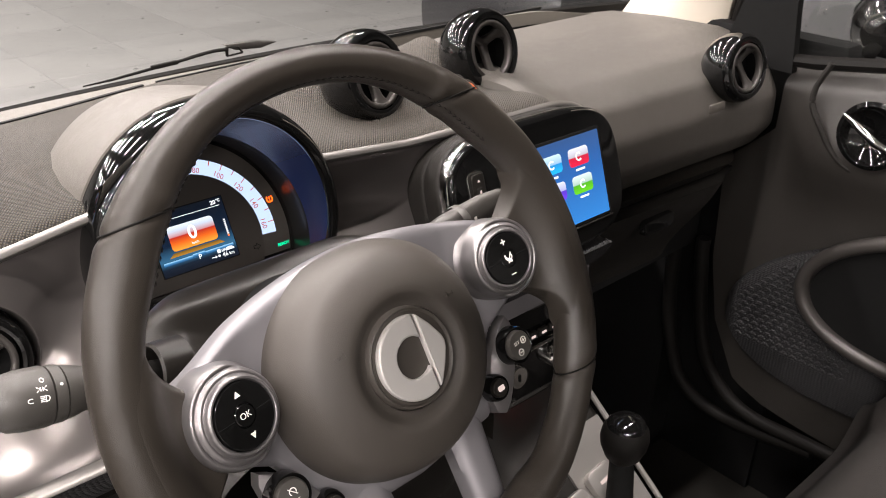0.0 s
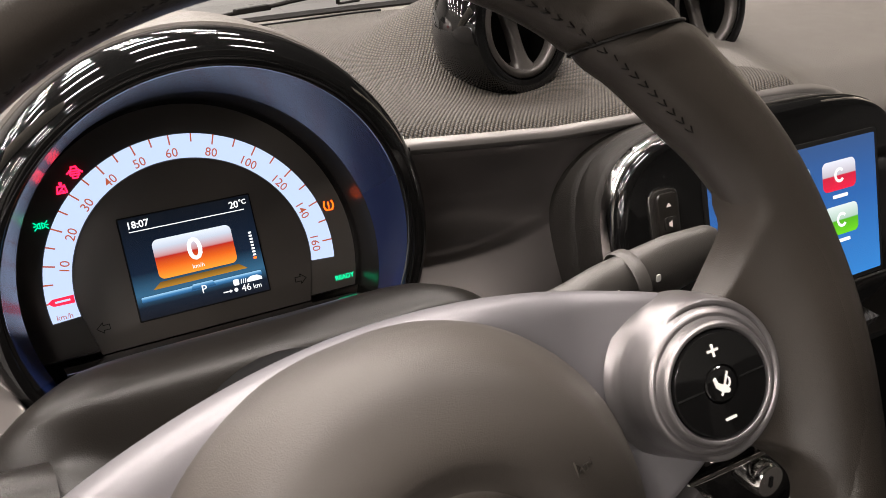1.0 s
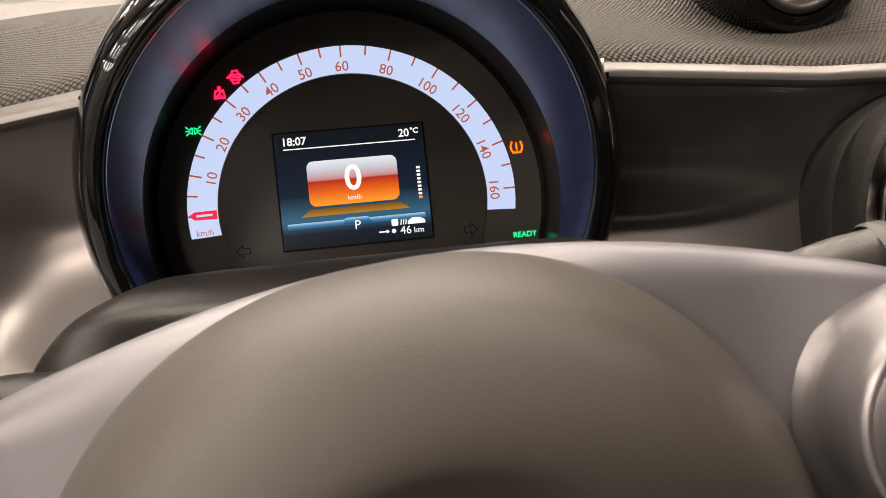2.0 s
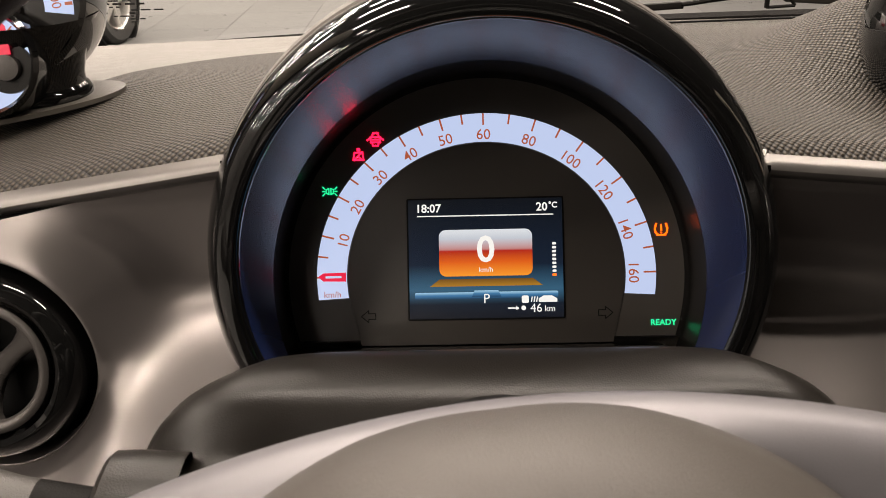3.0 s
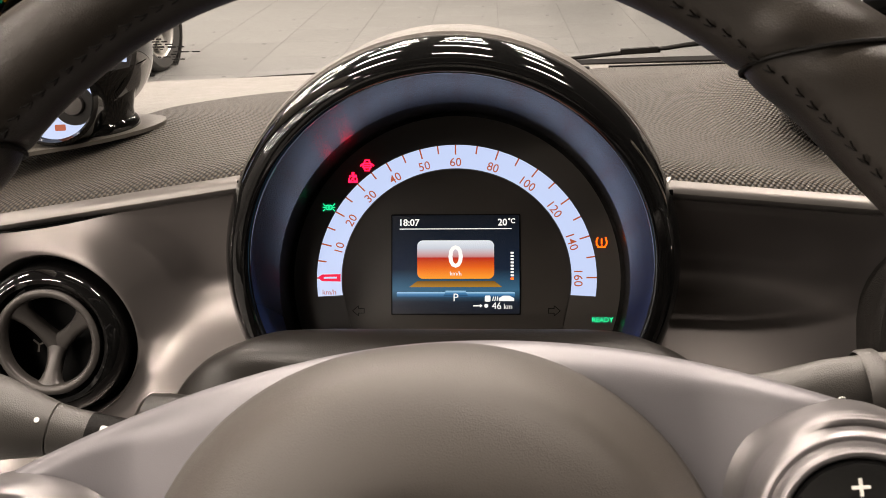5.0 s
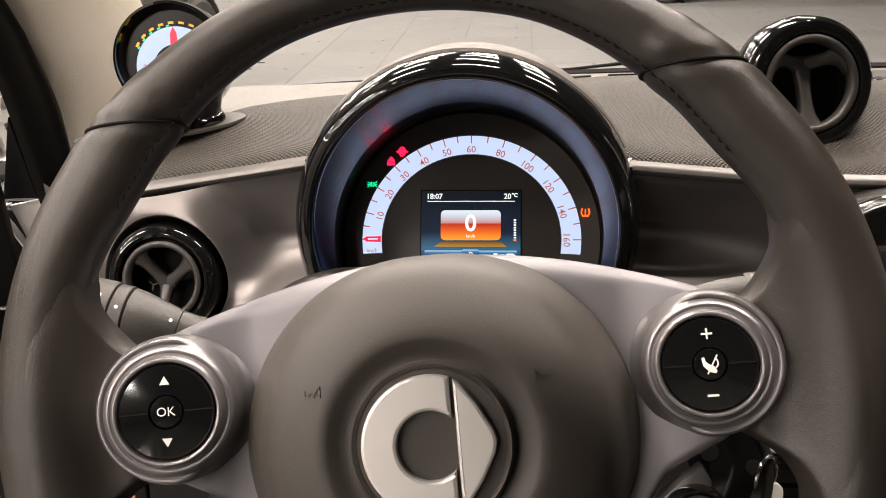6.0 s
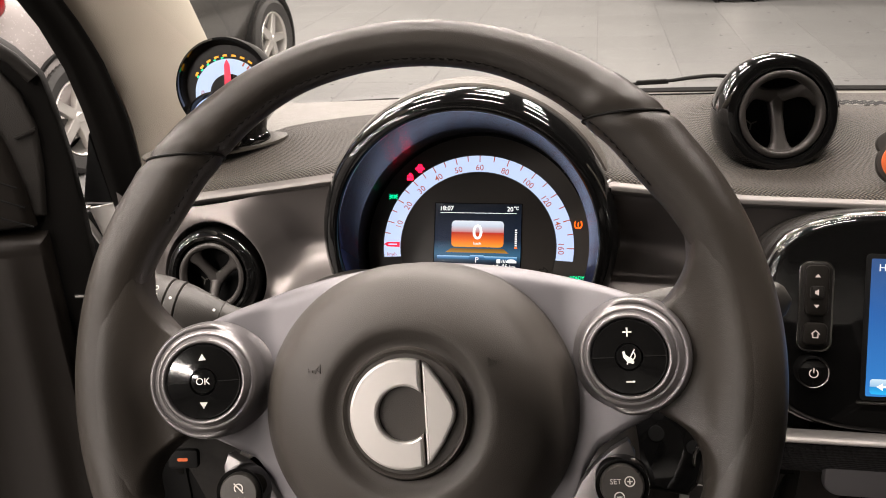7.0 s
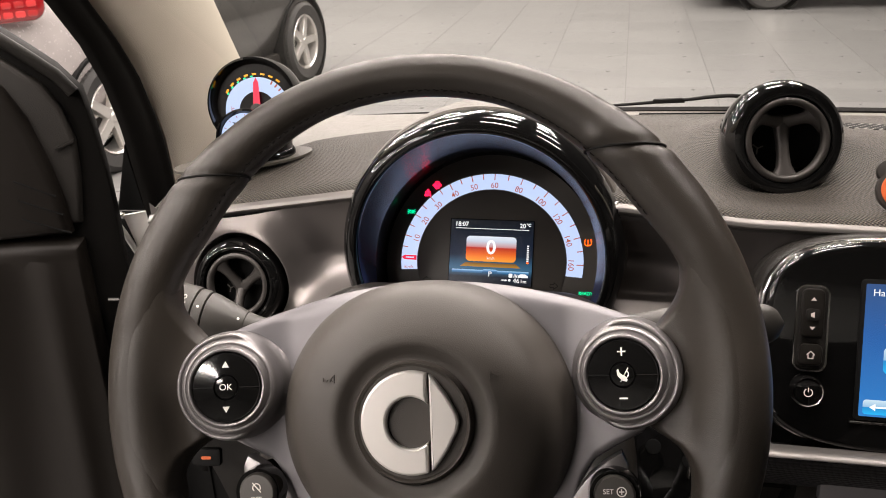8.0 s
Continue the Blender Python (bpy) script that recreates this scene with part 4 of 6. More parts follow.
    lamp("belt_warning", -0.0582, 0.0770, RED, [[(-0.4, 2.6), (0.4, 2.6), (0.4, 1.6), (-0.4, 1.6), (-0.4, 2.6)], [(-1.8, 0.8), (1.8, 0.8), (2.4, -2.6), (-2.4, -2.6), (-1.8, 0.8)], [(-2, -2.6), (1.8, 1.2)], [(-0.5, -1), (1.2, -2)]], "glowing red seat-belt lamp", 0.0006)
    lamp("side_light_sign", -0.0718, 0.0600, GREEN, [[(-0.5, -1.4), (-0.5, 1.4), (-1.7, 0.8), (-1.7, -0.8), (-0.5, -1.4)], [(0.5, -1.4), (0.5, 1.4), (1.7, 0.8), (1.7, -0.8), (0.5, -1.4)], [(-2.3, 0), (-3.4, 0)], [(-2.3, 1), (-3.3, 2)], [(-2.3, -1), (-3.3, -2)], [(2.3, 0), (3.4, 0)], [(2.3, 1), (3.3, 2)], [(2.3, -1), (3.3, -2)]], "glowing green side-light lamp", 0.0005)
    lamp("tyre_warning", 0.0812, 0.0395, AMBER, [[(-1.6, -2.4), (-2.6, -1.4), (-2.9, 0.4), (-2.2, 2.6)], [(1.6, -2.4), (2.6, -1.4), (2.9, 0.4), (2.2, 2.6)], [(-2.0, -2.6), (2.0, -2.6)], [(0, 2), (0, -0.6)], [(0, -1.5), (0, -1.6)]], "glowing amber tyre-pressure lamp", 0.0007)
    part("ready_sign", writing("READY", 0.0038, pose(0.0812, -0.0035, 0.0008), bold=0.00008), GREEN, c, "glowing green word")
    for sx in (-1, 1):
        bm = ribbon([(sx * x * 0.001, y * 0.001) for x, y in ((58.0, 1.6), (54.6, 4.4), (54.6, 2.9), (51.4, 2.9), (51.4, 0.3), (54.6, 0.3), (54.6, -1.2), (58.0, 1.6))], 0.0004, 0.0012, 0.0015)
        part("turn_arrow", bm, VOID, c, "unlit turn arrow outline")
    # display
    W, H = 0.071, 0.055
    part("display_frame", prism(rrect(W + 0.0016, H + 0.0016, 0.0008, 0, H / 2), 0.0004, 0.0018, 0.0003), VOID, c)
    d = part("display", prism(rrect(W, H, 0.0005, 0, H / 2), 0.0018, 0.0020, 0), SCREEN_BG, c, "lit colour display")
    def on(name, bm, material, label=""):
        part(name, bm, material, d, label)
    z0, z1 = 0.0020, 0.0022
    on("clock", writing("18:07", 0.0053, pose(-0.0262, 0.0508, z1), bold=0.0001), WHITE_GLOW)
    on("temperature", writing("°C", 0.0037, pose(0.0313, 0.0516, z1), bold=0.0001, bm=writing("20", 0.0053, pose(0.0262, 0.0508, z1), bold=0.0001)), WHITE_GLOW)
    on("header_line", prism(rrect(0.063, 0.0005, 0.0002, 0, 0.0474, 2), z0, z1), WHITE_GLOW)
    on("speed_tile", prism(rrect(0.043, 0.0215, 0.0032, 0, 0.0302), z0, z1), TILE_RAMP, "glowing tile running from white through red to orange")
    on("speed", writing("0", 0.0170, pose(0, 0.0312, 0.0024), bold=0.0003), WHITE_GLOW)
    on("speed_unit", writing("km/h", 0.0033, pose(0, 0.0223, 0.0024)), WHITE_GLOW)
    on("plinth", prism([(-0.026, 0.0148), (0.026, 0.0148), (0.0215, 0.0182), (-0.0215, 0.0182)], z0, z1), AMBER_SHADE)
    on("bottom_bar", prism(rrect(0.066, 0.0030, 0.0006, 0, 0.0106, 2), z0, z1), BAR_RAMP)
    on("bar_tab", prism([(-0.0068, 0.0098), (0.0068, 0.0098), (0.0055, 0.0128), (-0.0055, 0.0128)], z1, 0.0023), BAR_RAMP)
    on("gear_letter", writing("P", 0.0062, pose(0, 0.0088, 0.0025)), WHITE_GLOW)
    on("range", writing("46", 0.0055, pose(0.0228, 0.0042, z1)), WHITE_GLOW)
    on("range_unit", writing("km", 0.0040, pose(0.0291, 0.0039, z1)), WHITE_GLOW)
    bm = ribbon([(0.0100, 0.0044), (0.0145, 0.0044)], 0.0007, z0, z1)
    prism([(0.0135, 0.0034), (0.0150, 0.0044), (0.0135, 0.0054)], z0, z1, 0, bm)
    prism(disc(0.0011, 0.0170, 0.0044, 12), z0, z1, 0, bm)
    on("range_arrow", bm, WHITE_GLOW)
    bm = prism(rrect(0.0032, 0.0034, 0.0006, 0.0178, 0.0084, 2), z1, 0.0024)
    for k in range(3):
        ribbon([(0.0206 + 0.0012 * k, 0.0072), (0.0210 + 0.0012 * k, 0.0094)], 0.0005, z1, 0.0024, bm)
    prism([(0.0240, 0.0070), (0.0325, 0.0070), (0.0325, 0.0086), (0.0300, 0.0100), (0.0262, 0.0100), (0.0240, 0.0086)], z1, 0.0024, 0, bm)
    on("charge_sign", bm, WHITE_GLOW)
    for k in range(9):
        on("charge_bar", prism(rrect(0.0018, 0.0011, 0.0002, 0.0315, 0.0195 + 0.0018 * k, 1), z0, z1), WHITE_GLOW if k else AMBER)
    return c


instrument_cluster()


# ---- steering column shroud and stalks ----
def column_shroud():
    col = thing("steering_column", pose(0, 0.16, 0.95), "dark plastic steering column shroud", "steering column")
    m = Matrix.Translation((0, -0.16, -0.95))
    ridge = [(0.05, 0.995), (0.10, 1.000), (0.14, 1.007), (0.155, 1.012), (0.164, 1.019), (0.170, 1.029), (0.174, 1.0370), (0.179, 1.0425), (0.188, 1.0455), (0.200, 1.0462), (0.206, 1.0435), (0.211, 1.036), (0.218, 1.012), (0.26, 0.985)]
    def f(u, v):
        y = 0.06 + 0.20 * v
        a = math.pi * u
        w = 0.126 - 0.034 * smooth(0.186, 0.212, y)
        top = along(ridge, y)
        x = -w * math.copysign(abs(math.cos(a)) ** 0.28, math.cos(a))
        z = 0.90 + (top - 0.90) * abs(math.sin(a)) ** 0.26
        z -= 0.009 * smooth(0.070, 0.120, abs(x))
        z += 0.026 * math.exp(-((y - 0.145) / 0.033) ** 2) * math.exp(-((abs(x) - 0.096) / 0.026) ** 2) * abs(math.sin(a)) ** 0.3
        return Vector((x, y, z))
    bm = sheet(f, 96, 64)
    for _ in range(2):
        bmesh.ops.smooth_vert(bm, verts=[v for v in bm.verts if not v.is_boundary], factor=0.5, use_axis_x=True, use_axis_y=True, use_axis_z=True)
    part("upper_shroud", bm, SHROUD, col, "grained dark plastic cover", at=m, sharp=70)
    part("lower_shroud", prism(rrect(0.24, 0.13, 0.03, 0, 0.145), 0.84, 0.90, 0.0), DARK_PLASTIC, col, at=m)
    part("column_core", lathe([(0.055, -0.09), (0.05, 0.0), (0.0, 0.0)], 40, None, pose(0, 0.075, 1.035, 62.5, 0, 0)), VOID, col, at=m)
    return col


column_shroud()


def light_stalk():
    axis = aimed((-0.117, 0.144, 1.026), (-0.205, 0.141, 1.047), (-0.105, -0.557, 1.734))
    s = thing("light_stalk", axis, "dark plastic lighting stalk with white symbols", "stalk")
    part("socket", lathe([(0.0150, -0.016), (0.0158, -0.004), (0.0166, 0.000), (0.0182, 0.002), (0.0200, 0.0005), (0.0212, -0.006), (0.0225, -0.020)], 48), SHROUD, s, "round socket rim")
    part("socket_hole", lathe([(0.0, -0.015), (0.0155, -0.015)], 40), VOID, s)
    # same shaft as below, blackened: the shade near the socket is in its colour
    part("shaded_shaft_root", lathe([(0.0085, -0.016), (0.0090, 0.020)], 40), RUBBER, s)
    part("shaft", lathe([(0.0080, 0.0196), (0.0090, 0.020), (0.0092, 0.026), (0.0102, 0.0330), (0.0098, 0.0334), (0.0104, 0.0338), (0.0164, 0.0560), (0.0172, 0.0610), (0.0164, 0.0614)], 40), STALK, s)
    part("collar", lathe([(0.0164, 0.0618), (0.0178, 0.0624), (0.0180, 0.0690), (0.0166, 0.0694)], 40), STALK, s)
    part("knob", lathe([(0.0166, 0.0698), (0.0184, 0.0704), (0.0188, 0.0730), (0.0186, 0.0860), (0.0172, 0.0945), (0.0130, 0.1015), (0.006, 0.1053), (0.0, 0.1062)], 48), STALK, s, "rounded turning knob")
    def sign(name, pts_list, at_h, turn, scale=0.00074, width=0.0005):
        bm = bmesh.new()
        for pts in pts_list:
            for a, b in zip(pts, pts[1:]):
                ribbon([(a[0] * scale, a[1] * scale), (b[0] * scale, b[1] * scale)], width, 0.0, 0.0004, bm)
        plane = Matrix(((0, 0, 1, 0.0186), (0, 1, 0, 0), (-1, 0, 0, 0), (0, 0, 0, 1)))
        part(name, bm, MARK, s, "white printed symbol", at=pose(0, 0, at_h, 0, 0, turn) @ plane)
    ring = [(1.6 * math.cos(k), 2.0 * math.sin(k)) for k in [0.7 * j for j in range(10)]]
    beam = [[(0, -2.4), (0, 2.4), (2, 1.8), (3, 0), (2, -1.8), (0, -2.4)], [(-1, 2), (-4, 2)], [(-1, 0.7), (-4, 0.7)], [(-1, -0.7), (-4, -0.7)], [(-1, -2), (-4, -2)]]
    side = [[(-0.8, -1.5), (-0.8, 1.5), (-2, 0), (-0.8, -1.5)], [(0.8, -1.5), (0.8, 1.5), (2, 0), (0.8, -1.5)], [(-2.6, 1), (-4, 2)], [(-2.6, -1), (-4, -2)], [(2.6, 1), (4, 2)], [(2.6, -1), (4, -2)]]
    sign("off_sign", [ring], 0.0762, 17)
    sign("side_light_sign", side, 0.0775, 0)
    sign("main_beam_sign", beam, 0.0760, -18, width=0.0006)
    sign("fog_sign", [[(2, 1.6), (0, 1.6), (-1.5, 0.8), (-1.5, -0.8), (0, -1.6), (2, -1.6)]], 0.0850, -18)
    for h, turn in ((0.010, -10), (0.013, 14)):
        part("shaft_sign", prism(rrect(0.0035, 0.0030, 0.001, 0, 0, 2), 0, 0.0004), MARK, s, "white printed symbol", at=pose(0, 0, h, 0, 0, turn) @ pose(0.0089, 0, 0, 0, 90, 0))
    for h, r, turn in ((0.0655, 0.0178, 3), (0.0375, 0.0112, 6)):
        part("setting_dot", prism(disc(0.0010, 0, 0, 12), 0, 0.0004), MARK, s, at=pose(0, 0, h, 0, 0, turn) @ pose(r, 0, 0, 0, 90, 0))
    return s


light_stalk()


def wiper_stalk():
    axis = pose(0.100, 0.140, 1.048, 0, 90 - 9, 0) @ pose(0, 0, 0, 3, 0, 0)
    s = thing("wiper_stalk", axis, "dark plastic wiper stalk with white symbols", "stalk")
    def paddle(u, v):
        h = 0.108 * u
        a = 2 * math.pi * v
        w = along([(0, 0.009), (0.2, 0.011), (0.35, 0.014), (0.7, 0.016), (0.92, 0.013), (0.98, 0.008), (1, 0.001)], u)
        t = along([(0, 0.009), (0.4, 0.010), (0.7, 0.0085), (0.92, 0.007), (1, 0.001)], u)
        return Vector((w * math.cos(a), t * math.sin(a), h))
    bm = sheet(paddle, 30, 24)
    bmesh.ops.remove_doubles(bm, verts=bm.verts, dist=1e-5)
    part("lever", bm, STALK, s, "flattened dark lever")
    part("collar", lathe([(0.0145, 0.050), (0.0152, 0.051), (0.0152, 0.056), (0.0145, 0.057)], 32), STALK, s)
    for h, w in ((0.036, 0.006), (0.041, 0.005), (0.063, 0.004)):
        part("wiper_sign", prism(rrect(w, 0.0026, 0.001, 0, 0, 2), 0, 0.0004), MARK, s, "white printed symbol", at=pose(-0.004, -0.0102, h, 90, 0, 0))
    return s


wiper_stalk()


# ---- steering wheel ----
WHEEL_M = pose(0, 0.037, 1.064, 62.5, 0, 0) @ pose(0, 0, 0, 0, 0, 5.6)


# the housing of the wheel buttons: a swept fillet towards the hub, a low double ring towards the rim
POD_TOP = [(0.0214, -0.0010), (0.0222, 0.0008), (0.0234, 0.0010), (0.0245, -0.0003), (0.0252, -0.0028), (0.0258, -0.0038), (0.0270, -0.0034), (0.0284, -0.0044)]
POD_IN = POD_TOP + [(0.0294, -0.0078), (0.0298, -0.0120), (0.0301, -0.0160), (0.0306, -0.0196), (0.0315, -0.0222), (0.0332, -0.0242), (0.0360, -0.0262)]
POD_OUT = POD_TOP + [(0.0298, -0.0062), (0.0307, -0.0054), (0.0319, -0.0053), (0.0328, -0.0065), (0.0336, -0.0100), (0.0341, -0.0170), (0.0344, -0.0310)]


def rim_section(a):
    """Inner and outer radius and half depth of the rim at angle a in degrees."""
    a = (a + 180) % 360 - 180
    b = a if abs(a) <= 90 else (180 - abs(a)) * math.copysign(1, a)
    web = 0.001 * smooth(30, 16, b) * smooth(-30, -16, b)
    thumb = 0.0035 * math.exp(-((b - 36) / 10) ** 2)
    grip = 0.0015 * smooth(-40, -30, b) * smooth(54, 50, b)
    low = 0.006 * smooth(-58, -70, b) * smooth(-92, -85, b)
    slim = 0.0040 * smooth(50, 74, b)
    return 0.1592 + slim - web - thumb - grip - low, 0.1874 + grip * 0.4, 0.0150 - 0.5 * slim + grip - 0.002 * smooth(25, 8, abs(b))


def steering_wheel():
    w = thing("steering_wheel", WHEEL_M, "dark leather steering wheel with satin grey spokes, turned a few degrees", "steering wheel")
    N, K = 720, 26
    def rim(u, v):
        a = 360 * u
        ri, ro, d = rim_section(a)
        c, r = (ri + ro) / 2, (ro - ri) / 2
        t = 2 * math.pi * v
        y = c * math.sin(radians(a))
        for level in (0.1235, -0.098):
            off = y - level + r * math.cos(t) * math.sin(radians(a))
            pinch = 0.0011 * math.exp(-(off / 0.0022) ** 2) - 0.0005 * math.exp(-((abs(off) - 0.006) / 0.004) ** 2)
            r, d = r - pinch, d - pinch
        x = c + r * math.copysign(abs(math.cos(t)) ** 0.92, math.cos(t))
        z = d * math.copysign(abs(math.sin(t)) ** 0.92, math.sin(t)) - 0.0065
        return Vector((x * math.cos(radians(a)), x * math.sin(radians(a)), z))
    bm = sheet(rim, N, K)
    bmesh.ops.remove_doubles(bm, verts=bm.verts, dist=1e-5)
    ring = part("rim", bm, LEATHER, w, "smooth dark leather rim", sharp=80)
    # leather tongues that run from the rim under the button pods
    for side in (1, -1):
        def tongue(u, v, side=side):
            a = -26 + 52 * u
            edge = along([(-26, 0.1595), (-22, 0.1565), (-18, 0.1525), (-15, 0.1455), (-13.6, 0.138), (-12.4, 0.127), (0, 0.125), (10.5, 0.127), (12, 0.135), (14, 0.1415), (16, 0.1475), (18.5, 0.153), (22, 0.157), (26, 0.1595)], a)
            r = 0.1760 + (edge - 0.1760) * v
            z = along([(0.120, -0.0130), (0.140, -0.0085), (0.146, -0.0060), (0.150, -0.0028), (0.155, 0.0022), (0.160, 0.0058), (0.165, 0.0079), (0.169, 0.0085), (0.173, 0.0080), (0.176, 0.0063)], r)
            ri, ro, d = rim_section(a)
            rim_z = d * math.sqrt(max(0.0, 1 - ((2 * r - ri - ro) / (ro - ri)) ** 2)) - 0.0065
            z = rim_z + (z - rim_z) * smooth(26, 17, abs(a)) - 0.006 * smooth(0.80, 1.0, v) ** 2
            return Vector((side * r * math.cos(radians(a)), r * math.sin(radians(a)), z - 0.0005))
        bm = sheet(tongue, 60, 30, (0, 0, -0.012))
        for _ in range(2):
            bmesh.ops.smooth_vert(bm, verts=bm.verts, factor=0.5, use_axis_x=True, use_axis_y=True, use_axis_z=True)
        part("rim_tongue", bm, LEATHER, ring, "leather drawn in to the spoke", sharp=80)
    # the leather is joined along level cuts across the rim
    for side, level in ((1, 0.1235), (-1, 0.1235), (1, -0.098), (-1, -0.098)):
        pts = []
        for k in range(48):
            t = 2 * math.pi * k / 48
            a = 42.0 if level > 0 else -34.0
            for _ in range(4):
                ri, ro, d = rim_section(a)
                x = (ri + ro) / 2 + (ro - ri) / 2 * math.cos(t)
                a = math.degrees(math.asin(level / x))
            pts.append((side * x * math.cos(radians(a)), level, d * math.sin(t) - 0.0065))
        part("rim_seam", sweep(pts, 0.0007, 6, closed=True), RUBBER, ring, "dark leather seam")
    bm = bmesh.new()
    for a0, a1 in ((-32, 212),):
        a = a0
        while a < a1:
            b = (a + 180) % 360 - 180
            if not (abs(b) < 34 or abs(b) > 146):
                ri, ro, d = rim_section(a)
                for side in (-1, 1):
                    p = [Vector(((ri + 0.0014) * math.cos(radians(a + q)), (ri + 0.0014) * math.sin(radians(a + q)), 0.0025 + side * 0.0018 * (q > 0) - 0.001)) for q in (-0.55, 0.55)]
                    sweep([p[0], (p[0] + p[1]) / 2 - Vector((math.cos(radians(a)), math.sin(radians(a)), -0.3)) * 0.0003, p[1]], 0.00026, 5, bm=bm)
            a += 1.7
    st = part("stitching", bm, RUBBER, ring, "dark cross stitching")
    tagged(st, kind="stuff")
    # satin spoke wing behind the hub
    def wing(u, v):
        x = -0.136 + 0.272 * u
        s = abs(x)
        top = 0.0583 - 0.0318 * (s / 0.134) ** 1.95
        low = along([(0, -0.11), (0.070, -0.105), (0.078, -0.085), (0.086, -0.060), (0.095, -0.046), (0.108, -0.038), (0.122, -0.031), (0.136, -0.012)], s)
        y = top + (low - top) * v
        edge = 1 - min(1.0, 13 * min(v, 1 - v))
        z = -0.0295 + 0.008 * smooth(0.080, 0.116, s) - 0.006 * smooth(0.122, 0.136, s) - 0.008 * (1 - math.sqrt(max(0.0, 1 - edge ** 2.2)))
        return Vector((x, y, z))
    part("spoke_wing", sheet(wing, 170, 110, (0, 0, -0.012)), SATIN, w, "satin grey spoke panel", sharp=50)
    # lower double spoke
    for sx in (-1, 1):
        def prong(u, v, sx=sx):
            y = -0.088 - 0.085 * v
            mid = 0.047 - 0.010 * v
            half = 0.017 - 0.004 * v
            x = mid + half * (2 * u - 1)
            return Vector((sx * x, y, -0.030 + 0.012 * v - 0.006 * abs(2 * u - 1) ** 4))
        part("lower_spoke", sheet(prong, 14, 20, (0, 0, -0.012)), SATIN, w, "satin grey lower spoke")
        # dark control plate with two round keys
        kx, ky = (0.1048, -0.0630) if sx > 0 else (-0.0998, -0.0610)
        plate = [(0.086, -0.062), (0.094, -0.053), (0.103, -0.046), (0.112, -0.041), (0.115, -0.048), (0.114, -0.060), (0.108, -0.074), (0.099, -0.088), (0.090, -0.100), (0.082, -0.106), (0.074, -0.102), (0.073, -0.092), (0.077, -0.078)]
        side_plate = part("control_plate", prism([(sx * (a - 0.002), b) for a, b in plate], -0.034, -0.0235, 0.002), POD_SATIN, w, "dark satin control plate")
        part("key_bezel", lathe([(0.0113, -0.004), (0.0134, -0.002), (0.0143, -0.006), (0.0148, -0.012)], 40), GLOSS, side_plate, "gloss black ring", at=pose(kx, ky, -0.0125))
        part("round_key", lathe([(0.0113, -0.006), (0.0111, -0.0015), (0.0101, 0.0), (0.0, 0.0004)], 40), STALK, side_plate, "round dark cruise key", at=pose(kx, ky, -0.0125))
        part("key_bezel", lathe([(0.0072, -0.003), (0.0090, -0.001), (0.0102, -0.004), (0.0104, -0.010)], 36), GLOSS, side_plate, at=pose(sx * 0.0765, -0.0835, -0.0165))
        part("round_key", lathe([(0.0072, -0.003), (0.0068, 0.0), (0.0, 0.0006)], 36), SHROUD, side_plate, at=pose(sx * 0.0765, -0.0835, -0.0165))
        part("key_sign", prism(rrect(0.006, 0.004, 0.001, 0, 0, 2), 0, 0.0004), ICON_GLOW, side_plate, at=pose(sx * 0.0765, -0.0835, -0.0158))
        if sx > 0:
            part("key_word", writing("SET", 0.0037, pose(kx - 0.0032, ky + 0.0026, -0.0119)), MARK, side_plate)
            bm = bmesh.new()
            for cx, cy, plus in ((kx + 0.0038, ky + 0.0026, True), (kx - 0.0018, ky - 0.0050, False)):
                ring_band(0.0021, 0.0027, 0, 0.0003, 0, 360, 20, bm, pose(cx, cy, -0.0121))
                ribbon([(cx - 0.0012, cy), (cx + 0.0012, cy)], 0.0006, -0.0121, -0.0117, bm)
                if plus:
                    ribbon([(cx, cy - 0.0012), (cx, cy + 0.0012)], 0.0006, -0.0121, -0.0117, bm)
            part("key_sign", bm, MARK, side_plate)
        else:
            part("key_word", writing("OFF", 0.0042, pose(kx, ky - 0.0038, -0.0119)), MARK, side_plate)
            bm = ring_band(0.0020, 0.0026, 0, 0.0003, -30, 230, 20, None, pose(kx + 0.0005, ky + 0.0030, -0.0119))
            ribbon([(kx - 0.0020, ky + 0.0055), (kx + 0.0030, ky + 0.0005)], 0.0006, -0.0121, -0.0117, bm)
            part("key_sign", bm, MARK, side_plate)
    # button pods
    for sx in (-1, 1):
        at = pose(0.1125 if sx > 0 else -0.1115, 0.0025 if sx > 0 else 0.0010, 0.0)
        def pod_skin(u, v, sx=sx):
            a = 2 * math.pi * u
            out = 1 - smooth(0.05, 0.90, -sx * math.cos(a))
            r, z = along([(k, p[0]) for k, p in enumerate(POD_IN)], 14 * v), along([(k, p[1]) for k, p in enumerate(POD_IN)], 14 * v)
            ro, zo = along([(k, p[0]) for k, p in enumerate(POD_OUT)], 14 * v), along([(k, p[1]) for k, p in enumerate(POD_OUT)], 14 * v)
            r, z = r + (ro - r) * out, z + (zo - z) * out
            return Vector((r * math.cos(a), r * math.sin(a), z))
        bm = sheet(pod_skin, 96, 42)
        at = at @ pose(0, 0, 0, 0, -9 * sx, 0) @ Matrix.Scale(0.885 if sx > 0 else 0.945, 4)
        bmesh.ops.remove_doubles(bm, verts=bm.verts, dist=1e-6)
        pod = part("button_pod", bm, POD_SATIN, w, "satin grey round button housing", at=at, sharp=60)
        part("button_disc", lathe([(0.0212, -0.004), (0.0210, 0.0), (0.0203, 0.0009), (0.0078, 0.0011), (0.0076, -0.0006)], 64), GLOSS, pod, "piano black ring key")
